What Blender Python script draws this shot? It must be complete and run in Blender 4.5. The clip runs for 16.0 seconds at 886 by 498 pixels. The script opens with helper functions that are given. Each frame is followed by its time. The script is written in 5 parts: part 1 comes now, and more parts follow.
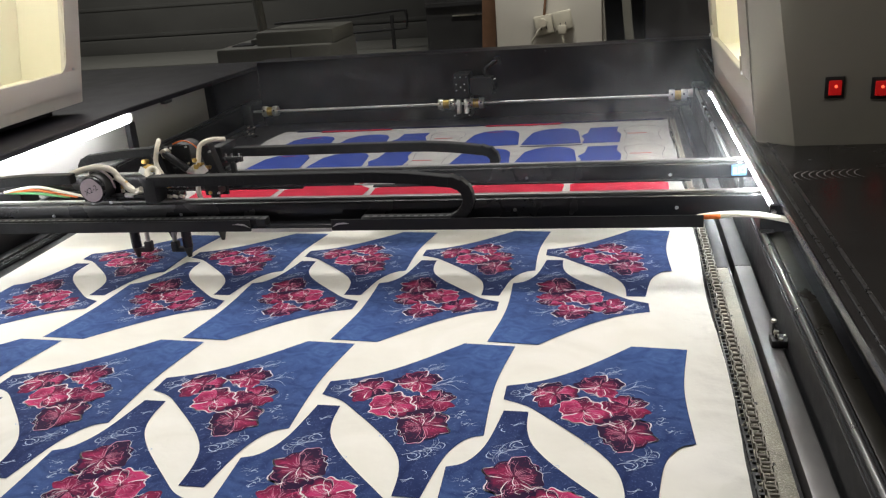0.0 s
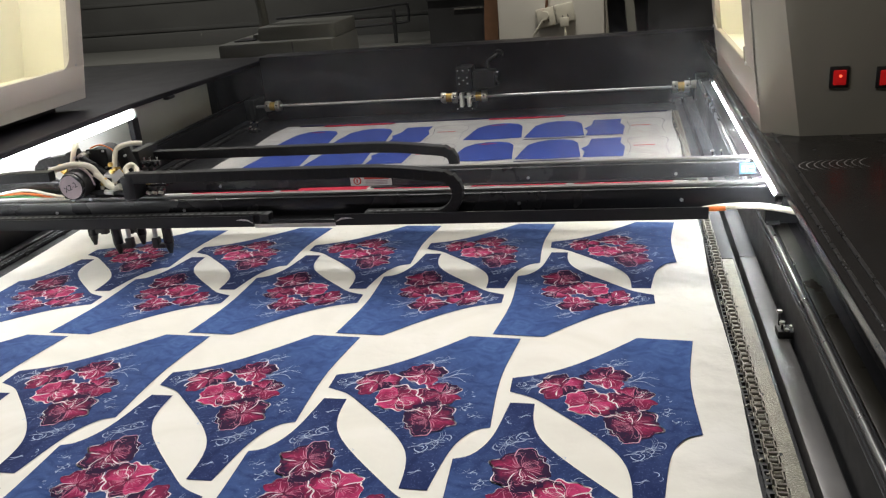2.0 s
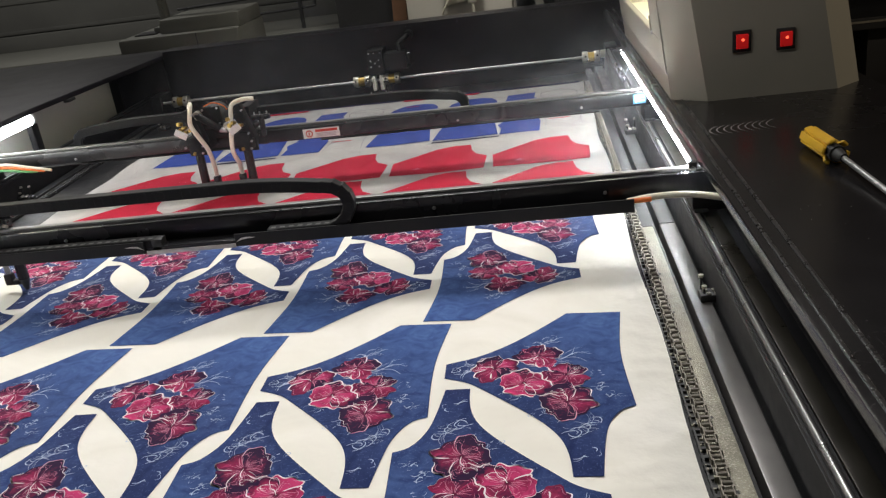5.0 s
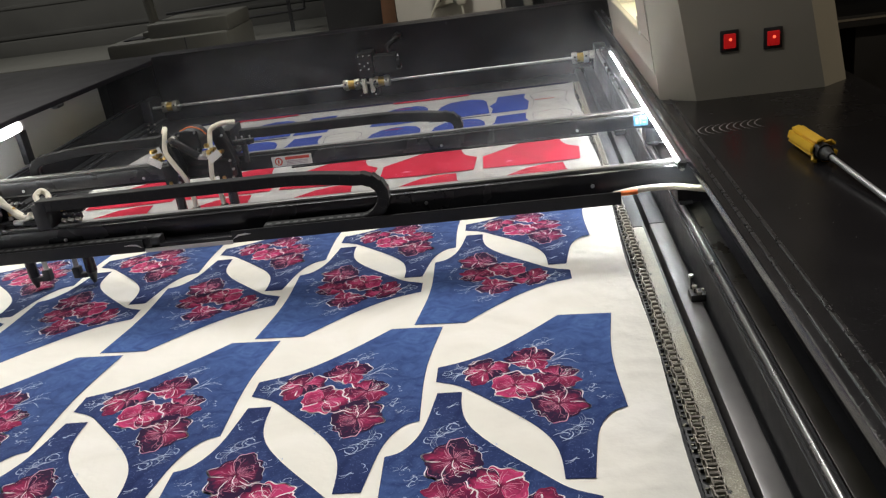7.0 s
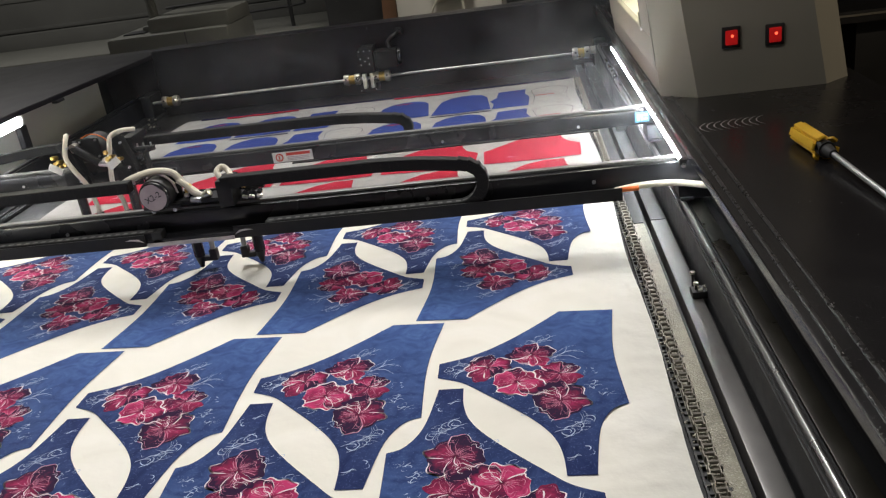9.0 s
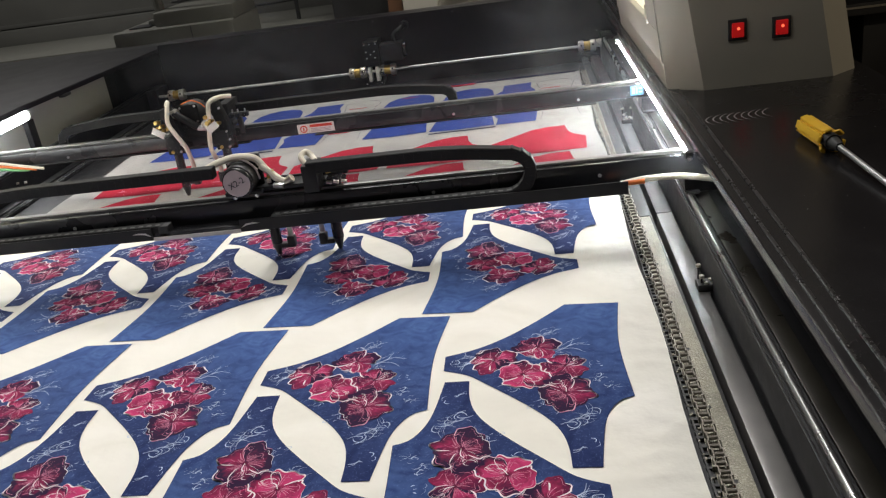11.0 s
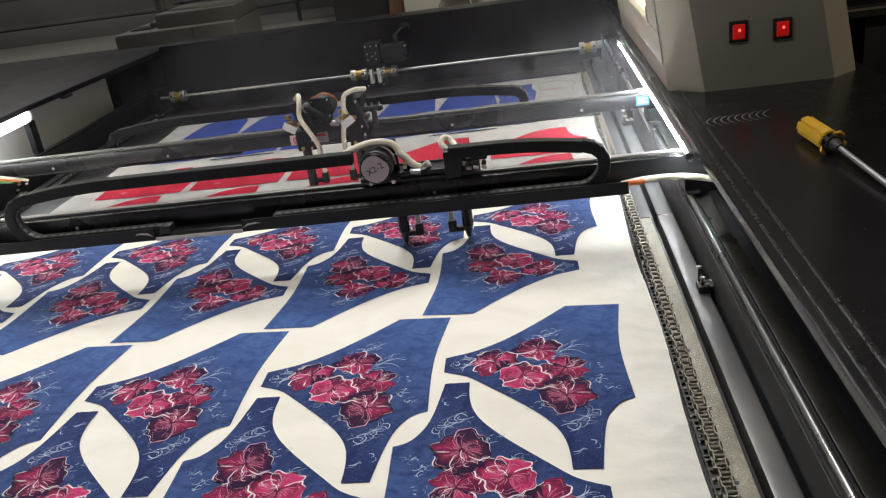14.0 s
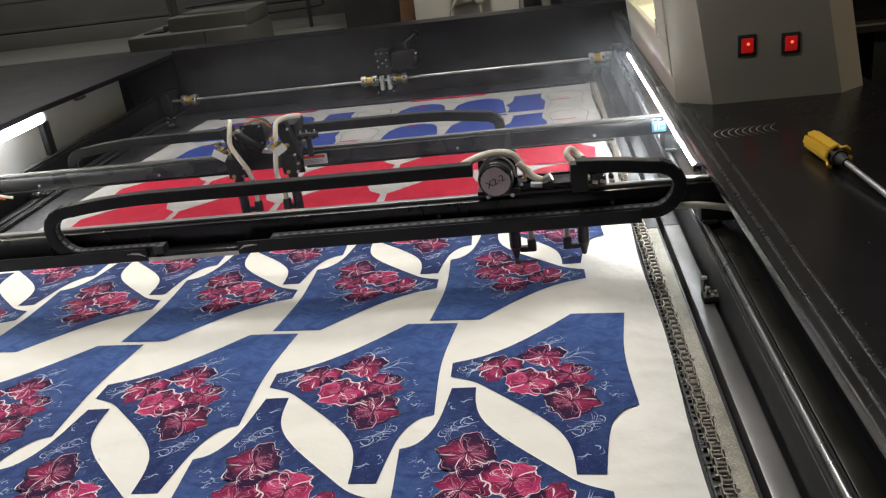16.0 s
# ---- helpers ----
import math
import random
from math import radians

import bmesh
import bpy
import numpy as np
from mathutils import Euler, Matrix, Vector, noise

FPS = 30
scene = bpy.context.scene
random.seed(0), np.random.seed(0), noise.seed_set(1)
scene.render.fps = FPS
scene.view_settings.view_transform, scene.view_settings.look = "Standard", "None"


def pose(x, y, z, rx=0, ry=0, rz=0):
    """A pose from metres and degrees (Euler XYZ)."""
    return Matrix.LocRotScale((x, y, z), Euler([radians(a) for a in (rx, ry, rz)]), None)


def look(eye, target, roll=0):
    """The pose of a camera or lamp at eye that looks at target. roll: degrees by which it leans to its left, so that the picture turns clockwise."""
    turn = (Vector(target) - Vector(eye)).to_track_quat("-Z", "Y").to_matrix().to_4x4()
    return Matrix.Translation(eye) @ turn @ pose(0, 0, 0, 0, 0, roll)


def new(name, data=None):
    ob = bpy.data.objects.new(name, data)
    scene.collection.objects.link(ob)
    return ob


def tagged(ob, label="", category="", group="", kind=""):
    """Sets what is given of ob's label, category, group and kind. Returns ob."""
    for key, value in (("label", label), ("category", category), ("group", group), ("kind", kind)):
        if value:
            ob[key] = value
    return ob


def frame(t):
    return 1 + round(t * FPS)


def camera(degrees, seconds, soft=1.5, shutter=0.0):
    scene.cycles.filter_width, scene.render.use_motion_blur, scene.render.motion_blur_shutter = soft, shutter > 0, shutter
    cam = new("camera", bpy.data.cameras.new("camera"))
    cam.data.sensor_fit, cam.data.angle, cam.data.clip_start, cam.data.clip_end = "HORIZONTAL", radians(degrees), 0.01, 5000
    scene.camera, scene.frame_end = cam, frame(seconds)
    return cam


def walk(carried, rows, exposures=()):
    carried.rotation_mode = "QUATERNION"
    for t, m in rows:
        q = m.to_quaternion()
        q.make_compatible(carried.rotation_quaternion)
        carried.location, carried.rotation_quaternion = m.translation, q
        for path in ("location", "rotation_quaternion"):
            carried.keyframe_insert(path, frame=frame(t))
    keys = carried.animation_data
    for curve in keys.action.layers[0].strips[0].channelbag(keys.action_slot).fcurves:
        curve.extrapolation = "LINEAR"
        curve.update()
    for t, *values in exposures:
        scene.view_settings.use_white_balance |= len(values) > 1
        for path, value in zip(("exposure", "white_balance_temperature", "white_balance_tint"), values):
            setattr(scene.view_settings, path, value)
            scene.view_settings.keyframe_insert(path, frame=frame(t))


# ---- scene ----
cam = camera(54.9, 16.0, soft=1.25)
PATH = [
    (0, (0.6, 0.055, 1.52), (0.19, 1.891, 0.841), -4.6),
    (0.5, (0.601, 0.055, 1.522), (0.189, 1.885, 0.831), -4.8),
    (1, (0.603, 0.053, 1.523), (0.185, 1.883, 0.833), -5.0),
    (1.5, (0.601, 0.051, 1.522), (0.174, 1.88, 0.834), -4.9),
    (2, (0.597, 0.054, 1.518), (0.18, 1.884, 0.827), -5.1),
    (2.5, (0.599, 0.061, 1.526), (0.225, 1.894, 0.817), -6.5),
    (3, (0.596, 0.065, 1.524), (0.267, 1.9, 0.8), -7.4),
    (3.5, (0.598, 0.066, 1.525), (0.285, 1.9, 0.791), -7.5),
    (4, (0.6, 0.067, 1.526), (0.301, 1.901, 0.786), -7.5),
    (4.5, (0.597, 0.07, 1.524), (0.329, 1.906, 0.778), -7.4),
    (5, (0.599, 0.072, 1.526), (0.349, 1.908, 0.772), -7.7),
    (7.5, (0.605, 0.075, 1.529), (0.375, 1.913, 0.776), -8.3),
    (8, (0.607, 0.077, 1.532), (0.378, 1.915, 0.776), -8.5),
    (8.5, (0.604, 0.077, 1.53), (0.378, 1.915, 0.774), -8.3),
    (9, (0.6, 0.074, 1.531), (0.367, 1.908, 0.766), -8.1),
    (11.5, (0.6, 0.071, 1.532), (0.35, 1.897, 0.755), -8.4),
    (12, (0.602, 0.072, 1.532), (0.35, 1.898, 0.756), -8.4),
    (12.5, (0.601, 0.071, 1.53), (0.349, 1.898, 0.756), -8.2),
    (13, (0.6, 0.07, 1.529), (0.35, 1.898, 0.757), -8.2),
    (13.5, (0.6, 0.07, 1.53), (0.351, 1.898, 0.758), -8.3),
    (14, (0.601, 0.071, 1.531), (0.351, 1.899, 0.758), -8.3),
    (14.5, (0.601, 0.07, 1.535), (0.351, 1.898, 0.763), -8.2),
    (15, (0.602, 0.068, 1.535), (0.347, 1.899, 0.773), -8.3),
    (15.5, (0.601, 0.067, 1.535), (0.343, 1.9, 0.777), -8.2),
    (16, (0.598, 0.054, 1.537), (0.337, 1.887, 0.781), -7.4),
]
walk(cam, [(t, look(eye, target, roll)) for t, eye, target, roll in PATH])

# ---- world, lights and exposure ----
world = bpy.data.worlds.new("world")
scene.world = world
world.use_nodes = True
world.node_tree.nodes["Background"].inputs[0].default_value = (0.5, 0.55, 0.62, 1)
world.node_tree.nodes["Background"].inputs[1].default_value = 0.02
scene.view_settings.exposure = 0.0


def area_lamp(name, place, target, sx, sy, watts, colour):
    data = bpy.data.lights.new(name, "AREA")
    data.shape, data.size, data.size_y, data.energy, data.color = "RECTANGLE", sx, sy, watts, colour
    ob = new(name, data)
    ob.matrix_world = look(place, target)
    return ob


# the workshop's high tube pair over the machine's far half, turned to its front; added unseen fills: one low over its
# front, in the aisles and at the column
area_lamp("ceiling_tube_light", (-0.1, 3.45, 4.4), (0.0, 0.4, 0.9), 1.6, 1.3, 44, (1.0, 0.985, 0.96)).data.spread = radians(88)
area_lamp("added_fill_light", (0.05, 1.12, 2.3), (0.05, 1.12, 0), 1.2, 0.2, 6.8, (1.0, 0.975, 0.94))
area_lamp("added_fill_light", (-2.4, 4.6, 2.86), (-2.4, 4.6, 0), 1.3, 0.12, 20, (1.0, 0.97, 0.92))
area_lamp("added_fill_light", (2.7, 1.7, 2.86), (2.7, 1.7, 0), 1.3, 0.12, 21, (1.0, 0.85, 0.65))
area_lamp("added_fill_light", (0.3, 3.55, 2.9), (0.28, 4.25, 1.15), 0.7, 0.1, 6, (1.0, 0.95, 0.84)).data.spread = radians(70)


# ---- materials ----
def material(name, colour, rough=0.5, metal=0.0, vary=0.15, scale=30.0, bump=0.0, bump_scale=200.0, emit=0.0, coat=0.0, dust=None, dust_amount=0.0):
    m = bpy.data.materials.new(name)
    m.use_nodes = True
    t = m.node_tree
    b = t.nodes["Principled BSDF"]
    b.inputs["Roughness"].default_value, b.inputs["Metallic"].default_value = rough, metal
    b.inputs["Coat Weight"].default_value = coat
    if rough >= 0.8:
        b.inputs["Specular IOR Level"].default_value = 0.15
    co = t.nodes.new("ShaderNodeTexCoord")
    n1, n2 = t.nodes.new("ShaderNodeTexNoise"), t.nodes.new("ShaderNodeTexNoise")
    n1.inputs["Scale"].default_value, n1.inputs["Detail"].default_value = scale, 6
    n2.inputs["Scale"].default_value, n2.inputs["Detail"].default_value = scale / 9, 4
    t.links.new(co.outputs["Object"], n1.inputs["Vector"])
    t.links.new(co.outputs["Object"], n2.inputs["Vector"])
    add = t.nodes.new("ShaderNodeMath")
    add.operation = "ADD"
    t.links.new(n1.outputs["Fac"], add.inputs[0])
    t.links.new(n2.outputs["Fac"], add.inputs[1])
    ramp = t.nodes.new("ShaderNodeMapRange")
    ramp.inputs["From Min"].default_value, ramp.inputs["From Max"].default_value = 0.6, 1.4
    t.links.new(add.outputs[0], ramp.inputs["Value"])
    mix = t.nodes.new("ShaderNodeMix")
    mix.data_type = "RGBA"
    mix.inputs["A"].default_value = (*[c * (1 - vary) for c in colour], 1)
    mix.inputs["B"].default_value = (*[min(1, c * (1 + vary)) for c in colour], 1)
    t.links.new(ramp.outputs["Result"], mix.inputs["Factor"])
    out = mix.outputs["Result"]
    if dust:
        n3 = t.nodes.new("ShaderNodeTexNoise")
        n3.inputs["Scale"].default_value, n3.inputs["Detail"].default_value = 420, 3
        t.links.new(co.outputs["Object"], n3.inputs["Vector"])
        r3 = t.nodes.new("ShaderNodeMapRange")
        r3.inputs["From Min"].default_value, r3.inputs["From Max"].default_value = 0.62 - 0.2 * dust_amount, 0.75
        t.links.new(n3.outputs["Fac"], r3.inputs["Value"])
        m3 = t.nodes.new("ShaderNodeMix")
        m3.data_type = "RGBA"
        m3.inputs["B"].default_value = (*dust, 1)
        t.links.new(r3.outputs["Result"], m3.inputs["Factor"])
        t.links.new(out, m3.inputs["A"])
        out = m3.outputs["Result"]
    t.links.new(out, b.inputs["Base Color"])
    rr = t.nodes.new("ShaderNodeMapRange")
    rr.inputs["From Min"].default_value, rr.inputs["From Max"].default_value = 0.6, 1.4
    rr.inputs["To Min"].default_value, rr.inputs["To Max"].default_value = max(0.02, rough - min(0.1, vary * 0.5)), min(1, rough + min(0.1, vary * 0.5))
    t.links.new(add.outputs[0], rr.inputs["Value"])
    t.links.new(rr.outputs["Result"], b.inputs["Roughness"])
    if bump:
        nb = t.nodes.new("ShaderNodeTexNoise")
        nb.inputs["Scale"].default_value, nb.inputs["Detail"].default_value = bump_scale, 5
        t.links.new(co.outputs["Object"], nb.inputs["Vector"])
        bu = t.nodes.new("ShaderNodeBump")
        bu.inputs["Strength"].default_value, bu.inputs["Distance"].default_value = bump, 0.002
        t.links.new(nb.outputs["Fac"], bu.inputs["Height"])
        t.links.new(bu.outputs["Normal"], b.inputs["Normal"])
    if emit:
        b.inputs["Emission Color"].default_value = (*colour, 1)
        b.inputs["Emission Strength"].default_value = emit
    return m


def cloth(name, colour, light, dark, streak=14.0, bump=0.25):
    """Printed knit: a watercolour wash of three tones over a fine weave."""
    m = material(name, colour, 0.85, vary=0.1, scale=40)
    t = m.node_tree
    b = t.nodes["Principled BSDF"]
    b.inputs["Sheen Weight"].default_value = 0.0
    co = t.nodes.new("ShaderNodeTexCoord")
    n = t.nodes.new("ShaderNodeTexNoise")
    n.inputs["Scale"].default_value, n.inputs["Detail"].default_value, n.inputs["Distortion"].default_value = streak, 8, 2.2
    t.links.new(co.outputs["Object"], n.inputs["Vector"])
    ramp = t.nodes.new("ShaderNodeValToRGB")
    ramp.color_ramp.elements[0].position, ramp.color_ramp.elements[0].color = 0.33, (*dark, 1)
    ramp.color_ramp.elements[1].position, ramp.color_ramp.elements[1].color = 0.68, (*light, 1)
    e = ramp.color_ramp.elements.new(0.5)
    e.color = (*colour, 1)
    t.links.new(n.outputs["Fac"], ramp.inputs["Fac"])
    t.links.new(ramp.outputs["Color"], b.inputs["Base Color"])
    w = t.nodes.new("ShaderNodeTexNoise")
    w.inputs["Scale"].default_value, w.inputs["Detail"].default_value = 9, 7
    t.links.new(co.outputs["Object"], w.inputs["Vector"])
    bu = t.nodes.new("ShaderNodeBump")
    bu.inputs["Strength"].default_value, bu.inputs["Distance"].default_value = bump, 0.010
    t.links.new(w.outputs["Fac"], bu.inputs["Height"])
    t.links.new(bu.outputs["Normal"], b.inputs["Normal"])
    return m


def petal_material(name, bright, mid, dark):
    """Printed petals: a wash from crimson to wine that runs along each petal, broken by brushwork."""
    m = material(name, mid, 0.8, vary=0.2, scale=60)
    t = m.node_tree
    b = t.nodes["Principled BSDF"]
    co = t.nodes.new("ShaderNodeTexCoord")
    n = t.nodes.new("ShaderNodeTexNoise")
    n.inputs["Scale"].default_value, n.inputs["Detail"].default_value, n.inputs["Distortion"].default_value = 75, 5, 2.5
    t.links.new(co.outputs["Object"], n.inputs["Vector"])
    at = t.nodes.new("ShaderNodeAttribute")
    at.attribute_name = "tone"
    s = t.nodes.new("ShaderNodeMath")
    s.operation = "MULTIPLY_ADD"
    s.inputs[1].default_value, s.inputs[2].default_value = 0.7, -0.35
    t.links.new(n.outputs["Fac"], s.inputs[0])
    ad = t.nodes.new("ShaderNodeMath")
    ad.operation = "ADD"
    t.links.new(s.outputs[0], ad.inputs[0])
    t.links.new(at.outputs["Fac"], ad.inputs[1])
    ramp = t.nodes.new("ShaderNodeValToRGB")
    ramp.color_ramp.elements[0].position, ramp.color_ramp.elements[0].color = 0.12, (*dark, 1)
    ramp.color_ramp.elements[1].position, ramp.color_ramp.elements[1].color = 0.88, (*bright, 1)
    e = ramp.color_ramp.elements.new(0.52)
    e.color = (*mid, 1)
    t.links.new(ad.outputs[0], ramp.inputs["Fac"])
    t.links.new(ramp.outputs["Color"], b.inputs["Base Color"])
    return m


M_WHITE_CLOTH = cloth("white_knit", (0.80, 0.775, 0.71), (0.83, 0.805, 0.75), (0.76, 0.735, 0.67), 5, 0.8)
# white cloth as well; the far half's dimmer light is put into its grey
M_DIMMED_CLOTH = cloth("dimmed_white_knit", (0.41, 0.40, 0.395), (0.45, 0.44, 0.435), (0.36, 0.35, 0.345), 6, 0.6)
M_BLUE = cloth("blue_print", (0.036, 0.078, 0.25), (0.052, 0.105, 0.30), (0.020, 0.048, 0.185), 22, 0.3)


def wash(m):
    """The print's wash: paler at the panel's broad end, navy towards its tips, with pale brush flecks."""
    t = m.node_tree
    b = t.nodes["Principled BSDF"]
    co = t.nodes.new("ShaderNodeTexCoord")
    dot = t.nodes.new("ShaderNodeVectorMath")
    dot.operation = "DOT_PRODUCT"
    dot.inputs[1].default_value = (0.8, 1.0, 0.0)
    t.links.new(co.outputs["Object"], dot.inputs[0])
    rg = t.nodes.new("ShaderNodeMapRange")
    rg.inputs["From Min"].default_value, rg.inputs["From Max"].default_value = -0.03, 0.40
    t.links.new(dot.outputs["Value"], rg.inputs["Value"])
    mul = t.nodes.new("ShaderNodeMix")
    mul.data_type = "RGBA"
    mul.inputs["A"].default_value, mul.inputs["B"].default_value = (0.33, 0.28, 0.37, 1), (1.40, 1.34, 1.16, 1)
    t.links.new(rg.outputs["Result"], mul.inputs["Factor"])
    b.inputs["Sheen Weight"].default_value, b.inputs["Sheen Roughness"].default_value = 0.10, 0.4
    b.inputs["Sheen Tint"].default_value = (0.72, 0.8, 1.0, 1)
    old = b.inputs["Base Color"].links[0].from_socket
    out = t.nodes.new("ShaderNodeMix")
    out.data_type, out.blend_type = "RGBA", "MULTIPLY"
    out.inputs["Factor"].default_value = 1.0
    t.links.new(old, out.inputs["A"])
    t.links.new(mul.outputs["Result"], out.inputs["B"])
    fl = t.nodes.new("ShaderNodeTexNoise")
    fl.inputs["Scale"].default_value, fl.inputs["Detail"].default_value, fl.inputs["Distortion"].default_value = 70, 5, 5.0
    t.links.new(co.outputs["Object"], fl.inputs["Vector"])
    fr = t.nodes.new("ShaderNodeMapRange")
    fr.inputs["From Min"].default_value, fr.inputs["From Max"].default_value, fr.inputs["To Max"].default_value = 0.57, 0.74, 0.5
    t.links.new(fl.outputs["Fac"], fr.inputs["Value"])
    o2 = t.nodes.new("ShaderNodeMix")
    o2.data_type = "RGBA"
    o2.inputs["B"].default_value = (0.15, 0.22, 0.44, 1)
    tip = t.nodes.new("ShaderNodeMapRange")
    tip.inputs["From Min"].default_value, tip.inputs["From Max"].default_value = 0.34, 0.16
    tip.inputs["To Min"].default_value, tip.inputs["To Max"].default_value = 0.12, 1.0
    t.links.new(dot.outputs["Value"], tip.inputs["Value"])
    fm = t.nodes.new("ShaderNodeMath")
    fm.operation = "MULTIPLY"
    t.links.new(fr.outputs["Result"], fm.inputs[0])
    t.links.new(tip.outputs["Result"], fm.inputs[1])
    t.links.new(fm.outputs[0], o2.inputs["Factor"])
    t.links.new(out.outputs["Result"], o2.inputs["A"])
    t.links.new(o2.outputs["Result"], b.inputs["Base Color"])


wash(M_BLUE)
M_BORDER = material("dark_print_outline", (0.012, 0.012, 0.05), 0.8)
M_PETAL = petal_material("crimson_petal", (0.50, 0.036, 0.145), (0.21, 0.010, 0.058), (0.022, 0.005, 0.035))
M_PINK = material("pink_petal_edge", (0.68, 0.26, 0.38), 0.8, vary=0.25, scale=80)
M_LINE = material("pale_drawn_line", (0.48, 0.56, 0.74), 0.8, vary=0.3, scale=60)
M_RIM = material("white_petal_rim", (0.82, 0.74, 0.78), 0.8, vary=0.2, scale=80)
M_CENTRE = material("dark_flower_heart", (0.09, 0.004, 0.03), 0.8)
M_RED_PANEL = cloth("red_print", (0.44, 0.014, 0.042), (0.49, 0.022, 0.052), (0.37, 0.010, 0.030), 6, 0.3)
M_ROYAL = cloth("royal_blue_print", (0.027, 0.054, 0.27), (0.034, 0.066, 0.32), (0.021, 0.042, 0.22), 6, 0.3)
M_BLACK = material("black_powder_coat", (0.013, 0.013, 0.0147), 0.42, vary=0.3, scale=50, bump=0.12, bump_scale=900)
M_BLACK.node_tree.nodes["Principled BSDF"].inputs["Specular IOR Level"].default_value = 0.3
M_ANODISED = material("black_anodised", (0.017, 0.017, 0.0195), 0.27, 0.0, 0.1, 14)
M_PLASTIC = material("black_plastic", (0.022, 0.022, 0.023), 0.55, vary=0.25, scale=80)
M_DECK = material("dark_textured_deck", (0.0105, 0.0096, 0.0103), 0.24, vary=0.15, scale=14, bump=0.06, bump_scale=1400, dust=(0.07, 0.065, 0.065), dust_amount=0.0)
M_DECK.node_tree.nodes["Principled BSDF"].inputs["Specular IOR Level"].default_value = 0.55
M_TRIM = material("rubbed_highlit_edge", (0.020, 0.019, 0.0195), 0.3, 0.1, 0.5, 160)
M_PANEL = material("dark_violet_grey_panel", (0.0115, 0.0104, 0.0137), 0.45, vary=0.12, scale=9, bump=0.08, bump_scale=1200)
M_PANEL.node_tree.nodes["Principled BSDF"].inputs["Specular IOR Level"].default_value = 0.22
M_STEEL = material("polished_steel", (0.60, 0.60, 0.61), 0.34, 0.9, 0.03, 20)
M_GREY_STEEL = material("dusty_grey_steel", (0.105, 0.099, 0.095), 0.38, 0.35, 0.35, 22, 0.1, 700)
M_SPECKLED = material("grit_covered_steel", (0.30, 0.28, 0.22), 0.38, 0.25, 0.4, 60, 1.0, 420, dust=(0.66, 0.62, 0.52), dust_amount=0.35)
M_DULL = material("dull_steel", (0.20, 0.195, 0.19), 0.42, 0.6, 0.05, 20)
M_STRIP = material("bare_aluminium", (0.62, 0.58, 0.57), 0.45, 0.3, 0.15, 60)
M_GUIDE = material("worn_guide_steel", (0.30, 0.295, 0.29), 0.28, 0.8, 0.04, 20)
M_LINKS = material("black_nylon", (0.0125, 0.0125, 0.0135), 0.5, vary=0.15, scale=60)
M_LINKS.node_tree.nodes["Principled BSDF"].inputs["Specular IOR Level"].default_value = 0.22
M_CHAIN_CABLE = material("grey_cable_sheath", (0.085, 0.082, 0.08), 0.45, vary=0.3, scale=40)
M_CHAIN = material("oiled_chain_steel", (0.22, 0.20, 0.165), 0.45, 0.3, 0.3, 60)
M_OLIVE = material("oiled_bronze_strip", (0.030, 0.027, 0.021), 0.34, 0.2, 0.3, 22)
M_ALU = material("machined_aluminium", (0.66, 0.63, 0.56), 0.3, 0.9, 0.12, 60)
M_BRASS = material("brass", (0.62, 0.42, 0.13), 0.32, 0.9, 0.2, 60)
M_HOSE = material("cream_hose", (0.74, 0.69, 0.58), 0.5, vary=0.08, scale=30)
M_CLEAR = material("milky_hose", (0.55, 0.54, 0.52), 0.35, vary=0.1, scale=40)
M_WHITE = material("white_plastic", (0.78, 0.77, 0.74), 0.4, vary=0.05, scale=20)
M_STICKER = material("lilac_grey_sticker", (0.46, 0.38, 0.40), 0.6, vary=0.12, scale=60)
M_INK = material("black_marker_ink", (0.02, 0.02, 0.03), 0.6)
M_ORANGE = material("orange_wire", (0.75, 0.17, 0.03), 0.5, vary=0.15)
M_GREEN = material("green_wire", (0.10, 0.33, 0.12), 0.5, vary=0.15)
M_SENSOR = material("blue_label", (0.09, 0.31, 0.56), 0.4, vary=0.25, scale=150)
M_WARN_RED = material("red_label_print", (0.60, 0.05, 0.03), 0.5)
M_POD = material("warm_grey_painted_steel", (0.345, 0.325, 0.27), 0.5, vary=0.05, scale=6, bump=0.1, bump_scale=900)
M_POD_WHITE = material("off_white_painted_steel", (0.66, 0.635, 0.59), 0.45, vary=0.04, scale=6, bump=0.06, bump_scale=900)
M_LINER = material("cream_lining", (0.85, 0.83, 0.71), 0.6, vary=0.05, scale=5)
M_WALL_PANEL = material("pale_grey_side_panel", (0.52, 0.51, 0.48), 0.5, vary=0.06, scale=5)
M_LED = material("white_led_diffuser", (0.96, 0.98, 1.0), 0.4, vary=0.0, emit=20)
M_LED_SLIM = material("slim_white_led_diffuser", (0.93, 0.97, 1.0), 0.4, vary=0.0, emit=175)
M_SMALL_LED = material("warm_led_diffuser", (1.0, 0.95, 0.80), 0.4, vary=0.0, emit=22)
M_SWITCH_RED = material("lit_red_rocker", (0.55, 0.012, 0.012), 0.3, vary=0.35, scale=60, emit=0.32)
M_SWITCH_GLOW = material("glow_lamp", (1.0, 0.13, 0.06), 0.3, vary=0.0, emit=1.6)
M_YELLOW = material("yellow_handle", (0.70, 0.42, 0.03), 0.35, vary=0.12, scale=40)
M_FLOOR = material("worn_concrete", (0.16, 0.135, 0.10), 0.75, vary=0.25, scale=3, bump=0.2, bump_scale=60)
M_ROOM = material("grimy_plaster", (0.15, 0.15, 0.14), 0.85, vary=0.18, scale=3, bump=0.15, bump_scale=40)
M_CEILING = material("grey_ceiling", (0.3, 0.3, 0.3), 0.9, vary=0.1, scale=3)
